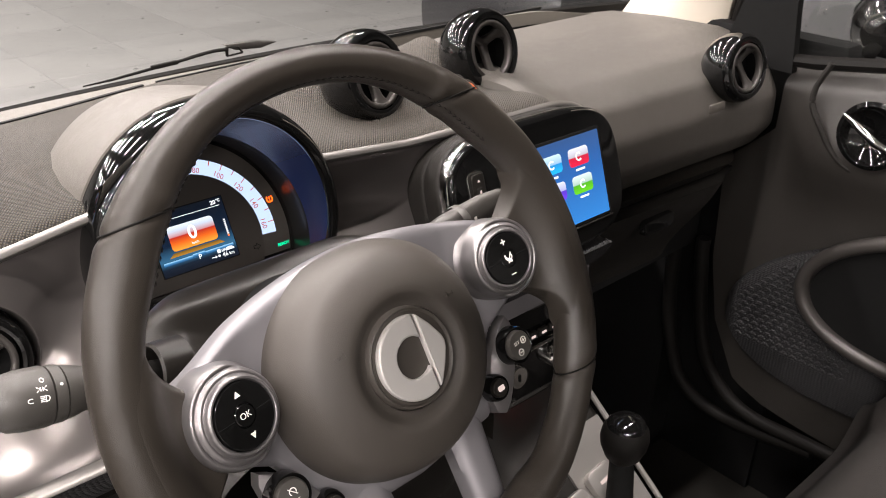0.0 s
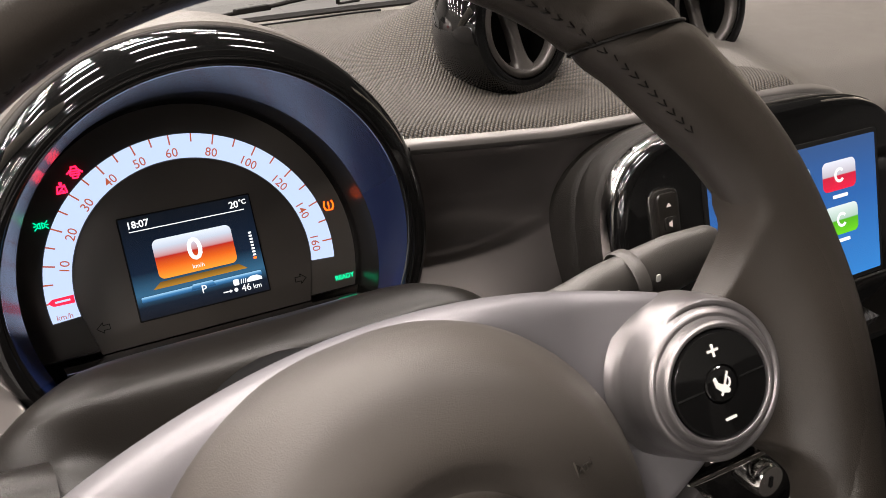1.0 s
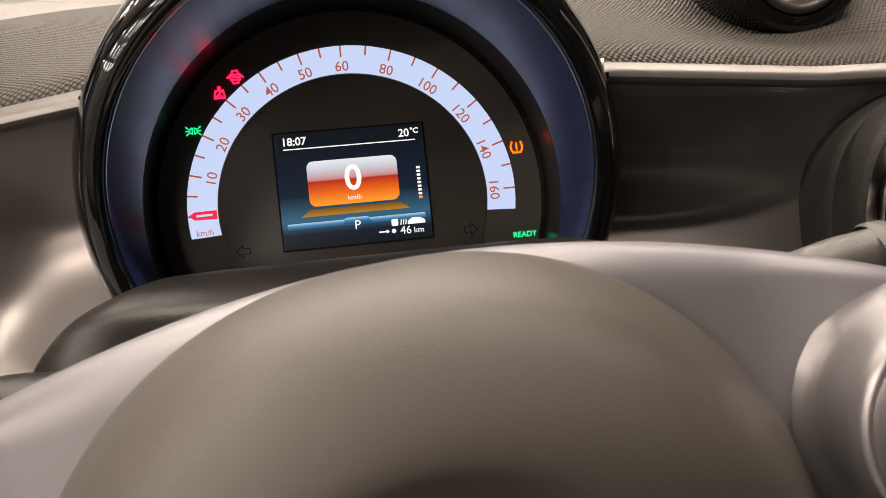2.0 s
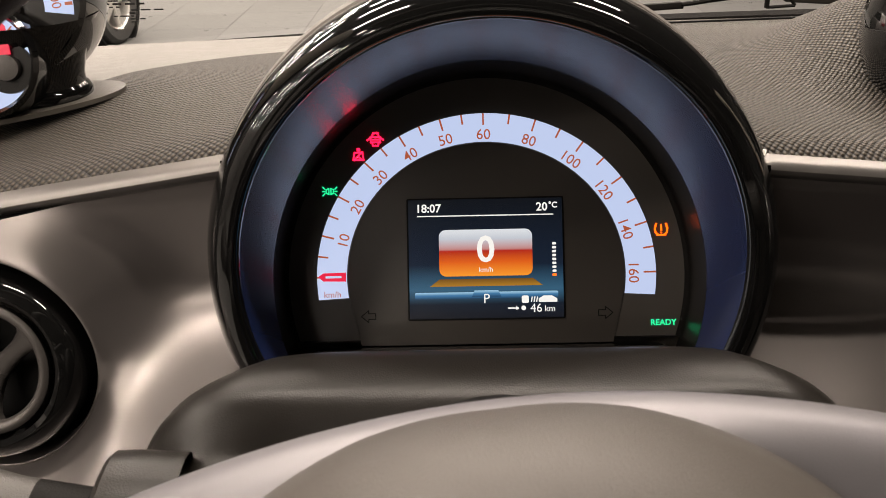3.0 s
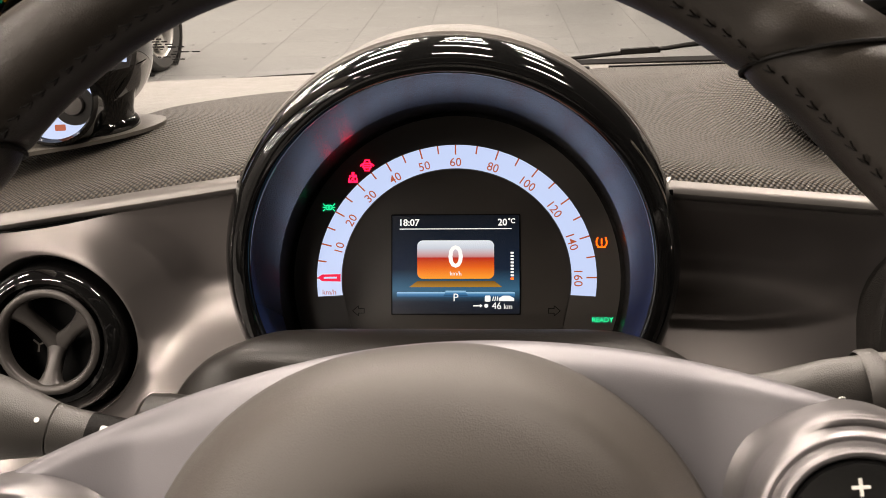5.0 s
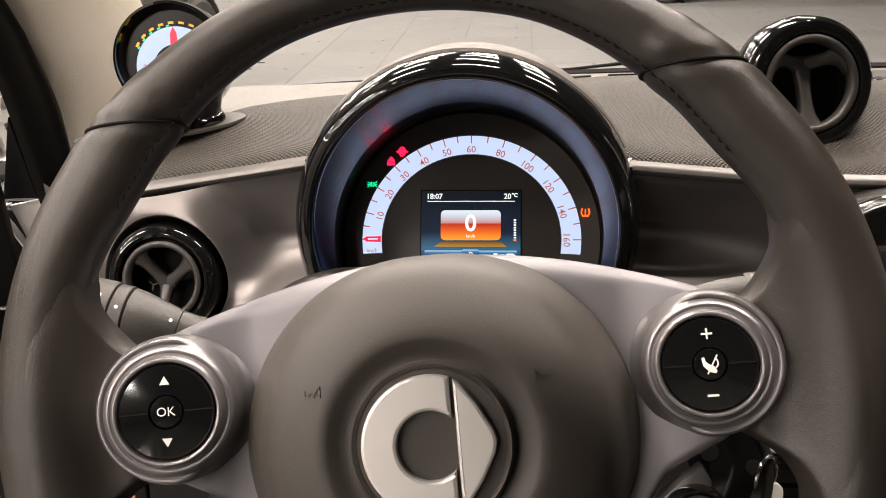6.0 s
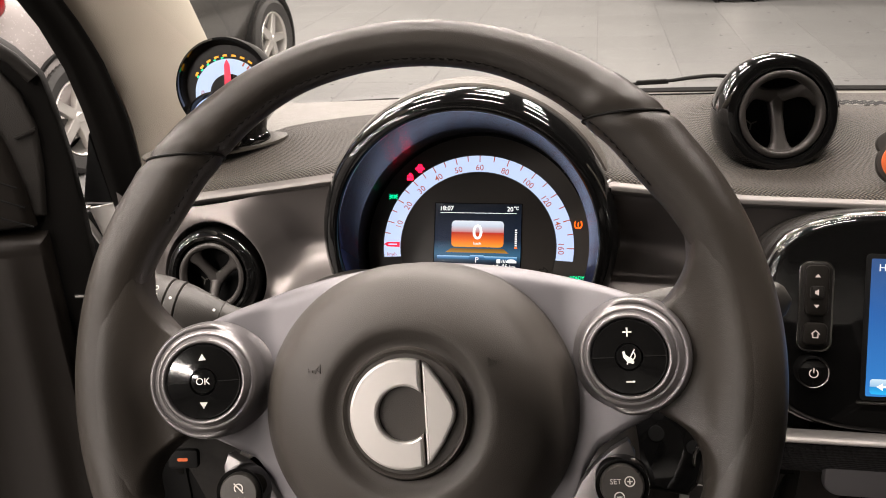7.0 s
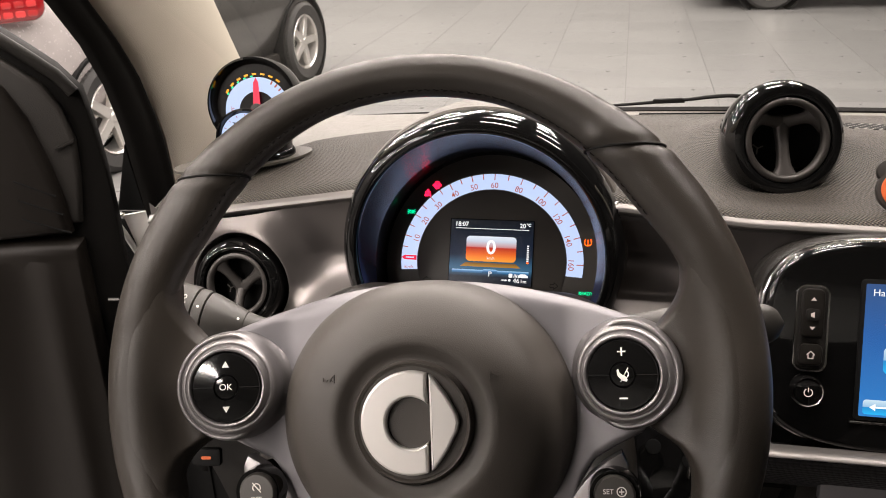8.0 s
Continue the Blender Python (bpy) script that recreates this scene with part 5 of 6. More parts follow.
        part("centre_key", lathe([(0.0073, -0.003), (0.0072, 0.0006), (0.0066, 0.0012), (0.0, 0.0014)], 40), GLOSS, pod, "piano black centre key")
        bm = bmesh.new()
        for t in (0, 180):
            prism([(0.0080, -0.0003), (0.0203, -0.0003), (0.0203, 0.0003), (0.0080, 0.0003)], 0.0008, 0.00125, 0, bm, pose(0, 0, 0, 0, 0, t))
        part("key_split", bm, VOID, pod)
        bm = bmesh.new()
        if sx < 0:
            prism([(-0.0022, 0.0120), (0.0022, 0.0120), (0.0, 0.0158)], 0.0010, 0.0015, 0, bm)
            prism([(-0.0022, -0.0115), (0.0, -0.0153), (0.0022, -0.0115)], 0.0010, 0.0015, 0, bm)
            writing("OK", 0.0056, pose(0, 0, 0.0015), bm)
        else:
            ribbon([(-0.0022, 0.0138), (0.0022, 0.0138)], 0.0009, 0.0010, 0.0015, bm)
            ribbon([(0, 0.0116), (0, 0.0160)], 0.0009, 0.0010, 0.0016, bm)
            ribbon([(-0.0022, -0.0138), (0.0022, -0.0138)], 0.0010, 0.0010, 0.0015, bm)
            prism([(-0.0034, 0.0030), (-0.0022, 0.0036), (-0.0016, 0.0012), (0.0004, -0.0002), (0.0016, -0.0006), (0.0030, -0.0030), (0.0022, -0.0040), (-0.0006, -0.0032), (-0.0030, -0.0004)], 0.0013, 0.0017, 0, bm)
            ribbon([(-0.0012, -0.0040), (0.0034, 0.0040)], 0.0007, 0.0013, 0.0018, bm)
            ring_band(0.0022, 0.0029, 0, 0.0003, -60, 60, 10, bm, pose(0.0010, 0.0006, 0.0014))
        part("key_signs", bm, MARK, pod, "white key symbols")
    # hub
    hub_m = pose(0, -0.0200, 0)
    dome = [(0.0786, -0.034), (0.0786, -0.029), (0.0780, -0.0205), (0.0765, -0.0125), (0.0742, -0.0058), (0.0712, -0.0010), (0.0676, 0.0022), (0.0630, 0.0047), (0.0555, 0.0080), (0.0480, 0.0103), (0.0440, 0.0109), (0.0415, 0.0100), (0.0385, 0.0080), (0.0352, 0.0066), (0.0335, 0.0068)]
    cover = lathe(dome, 96)
    for v in cover.verts:
        # the flanks flare out towards the two side spokes
        far = math.hypot(v.co.x, v.co.y)
        grow = 1 + 0.100 * abs(v.co.x / far) ** 1.3 * smooth(-0.002, -0.028, v.co.z)
        v.co.x, v.co.y = v.co.x * grow, v.co.y * grow
    hub = part("hub_cover", cover, HUB_PLASTIC, w, "grained dark airbag cover", at=hub_m, sharp=70)
    badge = part("badge", lathe([(0.0335, 0.0060), (0.0330, 0.0100), (0.0318, 0.0118), (0.0305, 0.0110), (0.0300, 0.0100), (0.0, 0.0100)], 72), HUB_PLASTIC, hub, "round dark badge", at=pose(0, 0.0006, 0))
    def shape(inset=0.0):
        return [(x, y) for x, y in disc(0.0278, 0, 0, 64, 71, 289)] + [(x, y) for x, y in disc(0.0136, 0, 0, 40, 312, 48)]
    part("badge_ring", prism(shape(), 0.0100, 0.0142, 0.0014, steps=2), BADGE_SILVER, badge, "silver open ring", sharp=20)
    part("badge_wedge", prism([(0.0106, 0.0256), (0.0128, 0.0240), (0.0195, 0.0150), (0.0252, 0.0045), (0.0262, 0.0), (0.0252, -0.0045), (0.0195, -0.0150), (0.0128, -0.0240), (0.0106, -0.0256)], 0.0100, 0.0142, 0.0014, steps=2), BADGE_SILVER, badge, "silver pointed wedge", sharp=20)
    for sx in (-1, 1):
        bm = bmesh.new()
        for pts in ([(-3.5, 0), (1, 0), (3.4, 2.2), (3.4, -2.2), (1, 0)], [(-1, 0), (-1.6, -1.6), (0.6, -1.8), (1, 0)], [(-3.5, 1), (-3.5, -1)]):
            ribbon([(a * 0.001 * -sx, b * 0.001) for a, b in pts], 0.00035, -0.0010, 0.0004, bm)
        part("horn_sign", bm, HUB_PLASTIC, hub, "embossed horn symbol", at=pose(sx * 0.0465, 0.0245, 0.0091, -8, sx * 15, sx * -4))
    part("airbag_word", prism(rrect(0.022, 0.004, 0.001, 0, 0, 2), 0, 0.0004), HUB_PLASTIC, hub, at=pose(0.01, -0.062, 0.0020, 32, 4, 0))
    return w


steering_wheel()


# ---- media unit ----
def media_unit():
    M = pose(0.328, 0.198, 1.017, 71, 0, 0)
    u = thing("media_unit", M, "gloss black touch screen unit with silver edge", "media unit")
    def soft_rect(w, h, n=56, p=3.6):
        out = []
        for k in range(n):
            a = 2 * math.pi * k / n
            c, s = math.cos(a), math.sin(a)
            out.append((w / 2 * math.copysign(abs(c) ** (2 / p), c), h / 2 * math.copysign(abs(s) ** (2 / p), s)))
        return out
    part("body", prism(soft_rect(0.248, 0.150), -0.070, -0.010, 0.010), DARK_PLASTIC, u, "dark plastic body")
    part("edge", prism(soft_rect(0.2500, 0.1500), -0.012, -0.0025, 0.003), CHROME, u, "thin bright edge")
    part("front", prism(soft_rect(0.2462, 0.1468), -0.004, 0.003, 0.006, steps=4), GLOSS, u, "piano black front")
    part("screen_frame", prism(rrect(0.154, 0.096, 0.003, 0.016, -0.001), 0.003, 0.0042, 0.0005), VOID, u)
    part("screen_line", prism(rrect(0.158, 0.0022, 0.0008, 0.016, -0.0505, 2), 0.003, 0.0046, 0.0005), CHROME, u, "thin bright line")
    s = part("screen", prism(rrect(0.148, 0.090, 0.001, 0.016, -0.001, 2), 0.0042, 0.0044, 0), MEDIA_BG, u, "lit blue touch screen")
    z0, z1 = 0.0044, 0.0046
    part("title", writing("Hauptmenü", 0.0066, pose(-0.0380, 0.0380, z1), align="CENTER"), WHITE_GLOW, s)
    for name, mt, cx, cy in (("orange_tile", TILE_ORANGE, -0.029, 0.022), ("blue_tile", TILE_BLUE, 0.0125, 0.022), ("red_tile", TILE_RED, 0.0545, 0.022), ("blue_tile", TILE_BLUE, -0.029, -0.007), ("violet_tile", TILE_VIOLET, 0.0125, -0.007), ("green_tile", TILE_GREEN, 0.0545, -0.007)):
        t = part(name, prism(rrect(0.031, 0.019, 0.004, cx, cy), z0, z1), mt, s, "glowing menu tile")
        part("tile_sign", ring_band(0.0030, 0.0048, 0, 0.0002, 40, 320, 20, None, pose(cx, cy, z1)), WHITE_GLOW, t)
        part("tile_caption", prism(rrect(0.014, 0.0022, 0.0006, cx, cy - 0.0135, 2), z0, z1), WHITE_GLOW, s)
    b = part("back_key", prism(rrect(0.030, 0.010, 0.002, -0.0405, -0.0395), z0, z1), TILE_BLUE, s)
    bm = ribbon([(-0.048, -0.0395), (-0.040, -0.0395)], 0.0012, z1, z1 + 0.0001)
    prism([(-0.0475, -0.0370), (-0.0515, -0.0395), (-0.0475, -0.0420)], z1, z1 + 0.0002, 0, bm)
    part("back_arrow", bm, WHITE_GLOW, b)
    # key strip
    k = part("key_strip", prism(rrect(0.0200, 0.0580, 0.006, -0.0912, 0.0120), 0.003, 0.0062, 0.0015), DARK_PLASTIC, u, "dark rubber key strip")
    part("key_strip_edge", prism(rrect(0.0222, 0.0602, 0.007, -0.0908, 0.0116), 0.003, 0.0042, 0.0008), CHROME, u, "thin bright edge")
    part("volume_key", prism(rrect(0.0148, 0.0330, 0.004, -0.0912, 0.0225), 0.0062, 0.0082, 0.001), SHROUD, k)
    part("mute_key", prism(rrect(0.0090, 0.0082, 0.0024, -0.0912, 0.0215), 0.0082, 0.0090, 0.0004), DARK_PLASTIC, k)
    part("home_key", prism(rrect(0.0150, 0.0148, 0.004, -0.0912, -0.0060), 0.0062, 0.0082, 0.001), SHROUD, k)
    bm = prism([(-0.0930, 0.0312), (-0.0894, 0.0312), (-0.0912, 0.0334)], 0.0082, 0.0085)
    prism([(-0.0930, 0.0134), (-0.0912, 0.0112), (-0.0894, 0.0134)], 0.0082, 0.0085, 0, bm)
    prism([(-0.0926, 0.0204), (-0.0918, 0.0204), (-0.0904, 0.0194), (-0.0904, 0.0236), (-0.0918, 0.0226), (-0.0926, 0.0226)], 0.0090, 0.0092, 0, bm)
    ribbon([(-0.0937, -0.0058), (-0.0912, -0.0034), (-0.0887, -0.0058)], 0.0006, 0.0082, 0.0085, bm)
    ribbon([(-0.0928, -0.0058), (-0.0928, -0.0082), (-0.0896, -0.0082), (-0.0896, -0.0058)], 0.0006, 0.0082, 0.0085, bm)
    part("key_signs", bm, ICON_GLOW, k, "glowing key symbols")
    p = part("power_knob", lathe([(0.0118, 0.0), (0.0120, 0.006), (0.0110, 0.008), (0.0100, 0.0072), (0.0095, 0.0080), (0.0, 0.0092)], 48), GLOSS, u, "gloss black round power key", at=pose(-0.0918, -0.0312, 0.003) @ Matrix.Scale(0.90, 4))
    part("power_ring", lathe([(0.0112, 0.0075), (0.0108, 0.0085), (0.0102, 0.0078)], 48), CHROME, p)
    bm = ring_band(0.0026, 0.0033, 0, 0.0003, 120, 420, 24, None, pose(0, 0, 0.0090))
    ribbon([(0, 0.0006), (0, 0.0036)], 0.0007, 0.0090, 0.0094, bm)
    part("power_sign", bm, ICON_GLOW, p)
    # creased, rounded side of the body
    part("rear_body", prism(soft_rect(0.257, 0.153), -0.060, -0.032, 0.007, steps=4), DARK_PLASTIC, u, "rounded dark body")
    part("mid_body", prism(soft_rect(0.2535, 0.152), -0.033, -0.012, 0.006, steps=4), DARK_PLASTIC, u)
    return u


media_unit()


# ---- power gauge pod on the dash corner ----
def gauge_pod():
    p = thing("gauge_pod", pose(-0.2145, 0.366, 1.085), "gloss black round pod with power gauge and clock", "gauge")
    up = pose(0, -0.026, 0.060, 75, 0, 8)
    part("foot", lathe([(0.0250, 0.0), (0.0248, 0.003), (0.0234, 0.0048), (0.0224, 0.0058), (0.0226, 0.010), (0.0248, 0.018), (0.0290, 0.027), (0.0340, 0.037)], 56, None, pose(0.005, -0.014, 0.0105)), GLOSS, p, "gloss black neck")
    part("foot_plate", prism(disc(1.0, 0.0, 0.0, 64), 0, 0.0022, 0.0, None, pose(-0.010, -0.033, 0.0088, 1, 0, 36) @ Matrix.Diagonal((0.062, 0.025, 1, 1))), DASH_LIGHT, p, "pale oval base plate")
    k = 0.0412
    part("housing", lathe([(0.89 * k, -0.004), (0.92 * k, 0.001), (0.97 * k, -0.001), (1.0 * k, -0.010), (1.0 * k, -0.03), (0.9 * k, -0.05), (0.65 * k, -0.066), (0.0, -0.072)], 72), GLOSS, p, "gloss black housing", at=up)
    part("well", lathe([(0.89 * k, -0.004), (0.84 * k, -0.012)], 64), FACE_DARK, p, at=up)
    f = part("face", lathe([(0.85 * k, -0.012), (0.0, -0.012)], 64), FACE_DARK, p, "black gauge face", at=up)
    at = pose(0.002, -0.006, 0)
    part("scale", ring_band(0.0165, 0.0290, -0.0118, -0.0112, -8, 190, 48, None, at), DIAL, f, "glowing pale scale")
    for j in range(8):
        a = 148 - 13.5 * j
        part("amber_segment", ring_band(0.0310, 0.0326, -0.0118, -0.0110, a - 4.0, a + 2.6, 6, None, at), GAUGE_AMBER, f, "glowing amber segment")
    bm = bmesh.new()
    for j in range(5):
        a = 150 - 13 * j
        ring_band(0.0295, 0.0305, -0.0118, -0.0110, a - 2, a + 2, 4, bm, at)
    part("scale_marks", bm, GREEN, f)
    bm = bmesh.new()
    for j, a in enumerate((60, 50, 40, 30, 20, 10, 2)):
        ring_band(0.0255, 0.0288, -0.0112, -0.0109, a - 1.5, a + 1.5, 3, bm, at)
    part("scale_ticks", bm, DIAL_INK, f)
    part("scale_number", writing("100", 0.0060, at @ pose(0.0215 * math.cos(0.15), 0.0215 * math.sin(0.15), -0.0108, 0, 0, -82)), DIAL_INK, f)
    part("scale_word", writing("OFF", 0.0040, at @ pose(-0.0225, 0.0, -0.0108, 0, 0, 80)), DIAL_INK, f)
    part("needle", prism([(-0.0032, 0.004), (0.0032, 0.004), (0.0022, 0.024), (0, 0.0285), (-0.0022, 0.024)], -0.0095, -0.0085, 0, None, at), NEEDLE_RED, f, "glowing red needle upright")
    part("needle_cap", lathe([(0.0062, -0.0108), (0.0058, -0.0070), (0.0, -0.0064)], 32, None, at), GRILLE, f)
    # small dial below, closer to the driver
    sm = Matrix.Translation((-0.0007, -0.048, 0.035)) @ pose(0, 0, 0, 75, 0, 8) @ Matrix.Diagonal((1.12, 1.12, 1.12, 1))
    part("lower_housing", lathe([(0.0190, 0.0), (0.0205, 0.0025), (0.0222, 0.001), (0.0228, -0.006), (0.0220, -0.02), (0.017, -0.045)], 56), GLOSS, p, "gloss black small dial ring", at=sm)
    g = part("lower_face", lathe([(0.0190, -0.003), (0.0, -0.003)], 48), DIAL, p, at=sm)
    part("inner_disc", lathe([(0.0098, -0.003), (0.0096, -0.0018), (0.0, -0.0018)], 48, None, pose(0.0095, -0.003, 0)), FACE_DARK, g, "dark inner disc")
    part("lower_needle", prism([(0.0073, 0.002), (0.0117, 0.002), (0.0110, 0.0125), (0.0095, 0.0145), (0.0080, 0.0125)], -0.0012, -0.0004), NEEDLE_RED, g)
    part("lower_cap", lathe([(0.0052, -0.003), (0.0048, 0.0010), (0.0, 0.0016)], 32, None, pose(0.0095, -0.003, 0)), GRILLE, g)
    bm = bmesh.new()
    writing("60", 0.0042, pose(0.0125, 0.0098, -0.0021, 0, 0, -38), bm)
    for a in range(0, 181, 22):
        ribbon([(0.0178 * math.cos(radians(a)), 0.0178 * math.sin(radians(a))), (0.0162 * math.cos(radians(a)), 0.0162 * math.sin(radians(a)))], 0.0004, -0.0024, -0.0021, bm)
    prism(rrect(0.005, 0.003, 0.0005, 0.002, -0.0135, 2), -0.0024, -0.0021, 0, bm)
    part("lower_print", bm, DIAL_INK, g)
    return p


gauge_pod()


def dash_badge():
    b = thing("dash_badge", pose(0.3005, 0.293, 1.100, 62, 0, 0) @ Matrix.Scale(0.86, 4), "orange enamel badge with a grey outline clipped to the dash", "badge")
    hull = disc(0.019, 0.006, -0.003, 40)
    part("outline", prism(hull, -0.004, 0.002, 0.001), GRILLE, b, "grey outline")
    part("upper_lobe", prism(disc(0.0105, -0.002, 0.013, 28), -0.004, 0.0018, 0.001), GRILLE, b)
    part("enamel", prism(disc(0.0155, 0.006, -0.003, 36), 0.001, 0.0030, 0.0008), ORANGE, b, "orange enamel")
    return b


dash_badge()


# ---- key in the ignition ----
def car_key():
    k = thing("car_key", pose(0.146, 0.118, 0.973), "black car key in the lock with ring and pale tag", "key")
    plane = pose(0, 0, 0, 58, 0, -8)
    shape = [(-0.026, -0.030), (0.010, -0.030), (0.018, -0.018), (0.019, 0.002), (0.013, 0.016), (0.000, 0.025), (-0.014, 0.029), (-0.026, 0.029)]
    head = part("key_head", prism(shape, -0.006, 0.003, 0.003, None, plane, steps=3), GLOSS, k, "glossy black key head")
    edge = [plane @ Vector((x, y, 0.002)) for x, y in ((0.016, -0.022), (0.0178, -0.008), (0.0172, 0.004), (0.012, 0.0145), (0.000, 0.0232), (-0.014, 0.0272))]
    part("head_edge", sweep(flow(edge), 0.0026, 10), SHROUD, head, "rounded rim of the key head")
    part("emblem", lathe([(0.005, 0.0030), (0.0046, 0.0036), (0.0, 0.0036)], 24, None, plane @ pose(-0.012, 0.004, 0)), VOID, head)
    part("ring_hole", lathe([(0.0042, 0.0031), (0.0, 0.0033)], 20, None, plane @ pose(0.0105, -0.001, 0)), VOID, head)
    part("barrel", lathe([(0.014, -0.05), (0.014, -0.004), (0.0, -0.004)], 32, None, plane @ pose(-0.012, 0.0, 0)), VOID, k)
    part("split_ring", sweep([(0.0160 + 0.0060 * math.cos(a), -0.006 + 0.004 * math.cos(a), -0.004 + 0.0125 * math.sin(a)) for a in [2 * math.pi * j / 28 for j in range(28)]], 0.0012, 8, closed=True), CHROME, k, "bright split ring")
    hang = pose(0.0150, -0.008, -0.031, 80, 0, 6)
    t = part("tag", prism(rrect(0.0235, 0.044, 0.006), -0.001, 0.001, 0.0006, None, hang), KEY_TAG, k, "pale plastic key tag")
    part("tag_hole", prism(disc(0.002, 0, 0.018, 14), 0.0009, 0.0012, 0, None, hang), VOID, t)
    part("tag_print", prism(rrect(0.012, 0.020, 0.001, 0, -0.004, 2), 0.0010, 0.0012, 0, None, hang), GRILLE, t)
    return k


car_key()


# ---- centre stack, console and gear lever ----
def centre_stack():
    s = thing("centre_stack", pose(0.335, 0.22, 0.75), "dark centre stack with heater controls", "console")
    m = Matrix.Translation((-0.335, -0.22, -0.75))
    part("stack_body", sheet(lambda u, v: Vector((0.245 + 0.18 * u, 0.188 + 0.012 * (2 * u - 1) ** 2 + 0.03 * v, 0.945 - 0.23 * v)), 16, 16, (0, 0.04, 0)), DARK_PLASTIC, s, at=m)
    part("stack_cap", prism(rrect(0.15, 0.036, 0.012), 0, 0.006, 0.004, None, pose(0.33, 0.192, 0.905, 84, 0, 0)), SATIN, s, "satin grey cap", at=m)
    c = part("heater_panel", prism(rrect(0.13, 0.115, 0.018), 0, 0.008, 0.003, None, pose(0.335, 0.198, 0.825, 82, 0, 0)), GLOSS, s, "gloss black heater panel", at=m)
    for kx, kz, r in ((-0.048, -0.009, 0.014), (0.018, -0.009, 0.014)):
        at = pose(0.335 + kx, 0.190, 0.822 + kz, 82, 0, 0)
        part("heater_knob", lathe([(r, 0.0), (r, 0.012), (r * 0.85, 0.015), (0.0, 0.015)], 36), CHROME, c, "bright round heater knob", at=at)
    for k in range(6):
        part("heater_key", prism(rrect(0.015, 0.009, 0.002), 0, 0.004, 0.001, None, pose(0.300 + 0.017 * k, 0.190, 0.850, 82, 0, 0)), DARK_PLASTIC, c)
        part("heater_sign", prism(rrect(0.007, 0.003, 0.001, 0, 0, 2), 0, 0.0004, 0, None, pose(0.300 + 0.017 * k, 0.1858, 0.850, 82, 0, 0)), ICON_GLOW, c)
    part("chrome_bar", prism(rrect(0.118, 0.0055, 0.002), 0, 0.007, 0.002, None, pose(0.337, 0.190, 0.836, 82, 0, 0)), CHROME, c, "bright chrome bar", at=None)
    for kx in (-0.048, 0.018):
        part("knob_mark", prism(rrect(0.003, 0.009, 0.001, 0, 0, 2), 0.0152, 0.0158, 0, None, pose(0.335 + kx, 0.190, 0.813, 82, 0, 0)), VOID, c)
    for k in range(4):
        part("heater_lamp", prism(rrect(0.006, 0.004, 0.001, 0, 0, 2), 0.008, 0.0086, 0, None, pose(0.306 + 0.021 * k, 0.198, 0.795, 82, 0, 0)), ORANGE, c, "small orange symbol")
    part("red_key", prism(rrect(0.024, 0.005, 0.001), 0, 0.005, 0.001, None, pose(0.312, 0.200, 0.779, 82, 0, 0)), RED, c, "lit red mark")
    return s


centre_stack()


def centre_console():
    c = thing("centre_console", pose(0.335, 0.0, 0.4), "dark sloping console with grey inlay", "console")
    m = Matrix.Translation((-0.335, 0, -0.4))
    def top(x, y):
        return 0.739 - 0.75 * (0.176 - y) if y > 0.02 else 0.622 - 0.12 * (0.02 - y)
    part("console_body", sheet(lambda u, v: Vector((0.235 + 0.20 * u, 0.24 - 0.60 * v, top(0, 0.24 - 0.60 * v) - 0.10 * abs(2 * u - 1) ** 8)), 30, 30, (0, 0, -0.35)), DARK_PLASTIC, c, at=m)
    part("inlay", sheet(lambda u, v: Vector((0.318 + 0.084 * u, 0.150 - 0.26 * v, top(0, 0.150 - 0.26 * v) + 0.004)), 10, 30, (0, 0, -0.006)), SILVER, c, "satin grey inlay", at=m)
    for x in (0.412,):
        part("console_edge", sweep([(x, 0.20 - 0.03 * k, top(0, 0.20 - 0.03 * k) + 0.003) for k in range(12)], 0.0035, 8), SILVER, c, "thin silver edge line", at=m)
    for k, (x, y) in enumerate(((0.300, 0.090), (0.352, 0.098))):
        slope = 36.9
        key = part("console_key", prism(rrect(0.046, 0.034, 0.010), 0, 0.008, 0.003, None, pose(x, y, top(0, y) + 0.004, slope, 0, 6)), SILVER, c, "rounded grey console key", at=m)
        part("key_print", prism(rrect(0.020, 0.004, 0.001, 0, 0, 2), 0.008, 0.0085, 0, None, pose(x, y, top(0, y) + 0.004, slope, 0, 6)), ICON_GLOW, key)
    return c


centre_console()


def gear_lever():
    g = thing("gear_lever", pose(0.335, 0.058, 0.643), "black gear lever with a round gloss knob", "gear lever")
    part("gaiter", lathe([(0.034, 0.0), (0.030, 0.012), (0.020, 0.022), (0.015, 0.028)], 32, None, pose(0, 0, 0, 20, 0, 0)), RUBBER, g)
    part("stem", sweep([(0, 0, 0.015), (0, 0.004, 0.06), (0, 0.008, 0.11)], [0.016, 0.0145, 0.013], 20), VOID, g)
    part("knob", lathe([(0.012, -0.028), (0.019, -0.020), (0.0245, -0.007), (0.0258, 0.003), (0.0242, 0.013), (0.0208, 0.0185)], 48, None, pose(0, 0.008, 0.132)), RUBBER, g, "dark round knob")
    part("knob_cap", lathe([(0.0208, 0.0185), (0.0198, 0.022), (0.0140, 0.0265), (0.0, 0.029)], 48, None, pose(0, 0.008, 0.132)), GLOSS, g, "gloss black knob cap")
    return g


gear_lever()


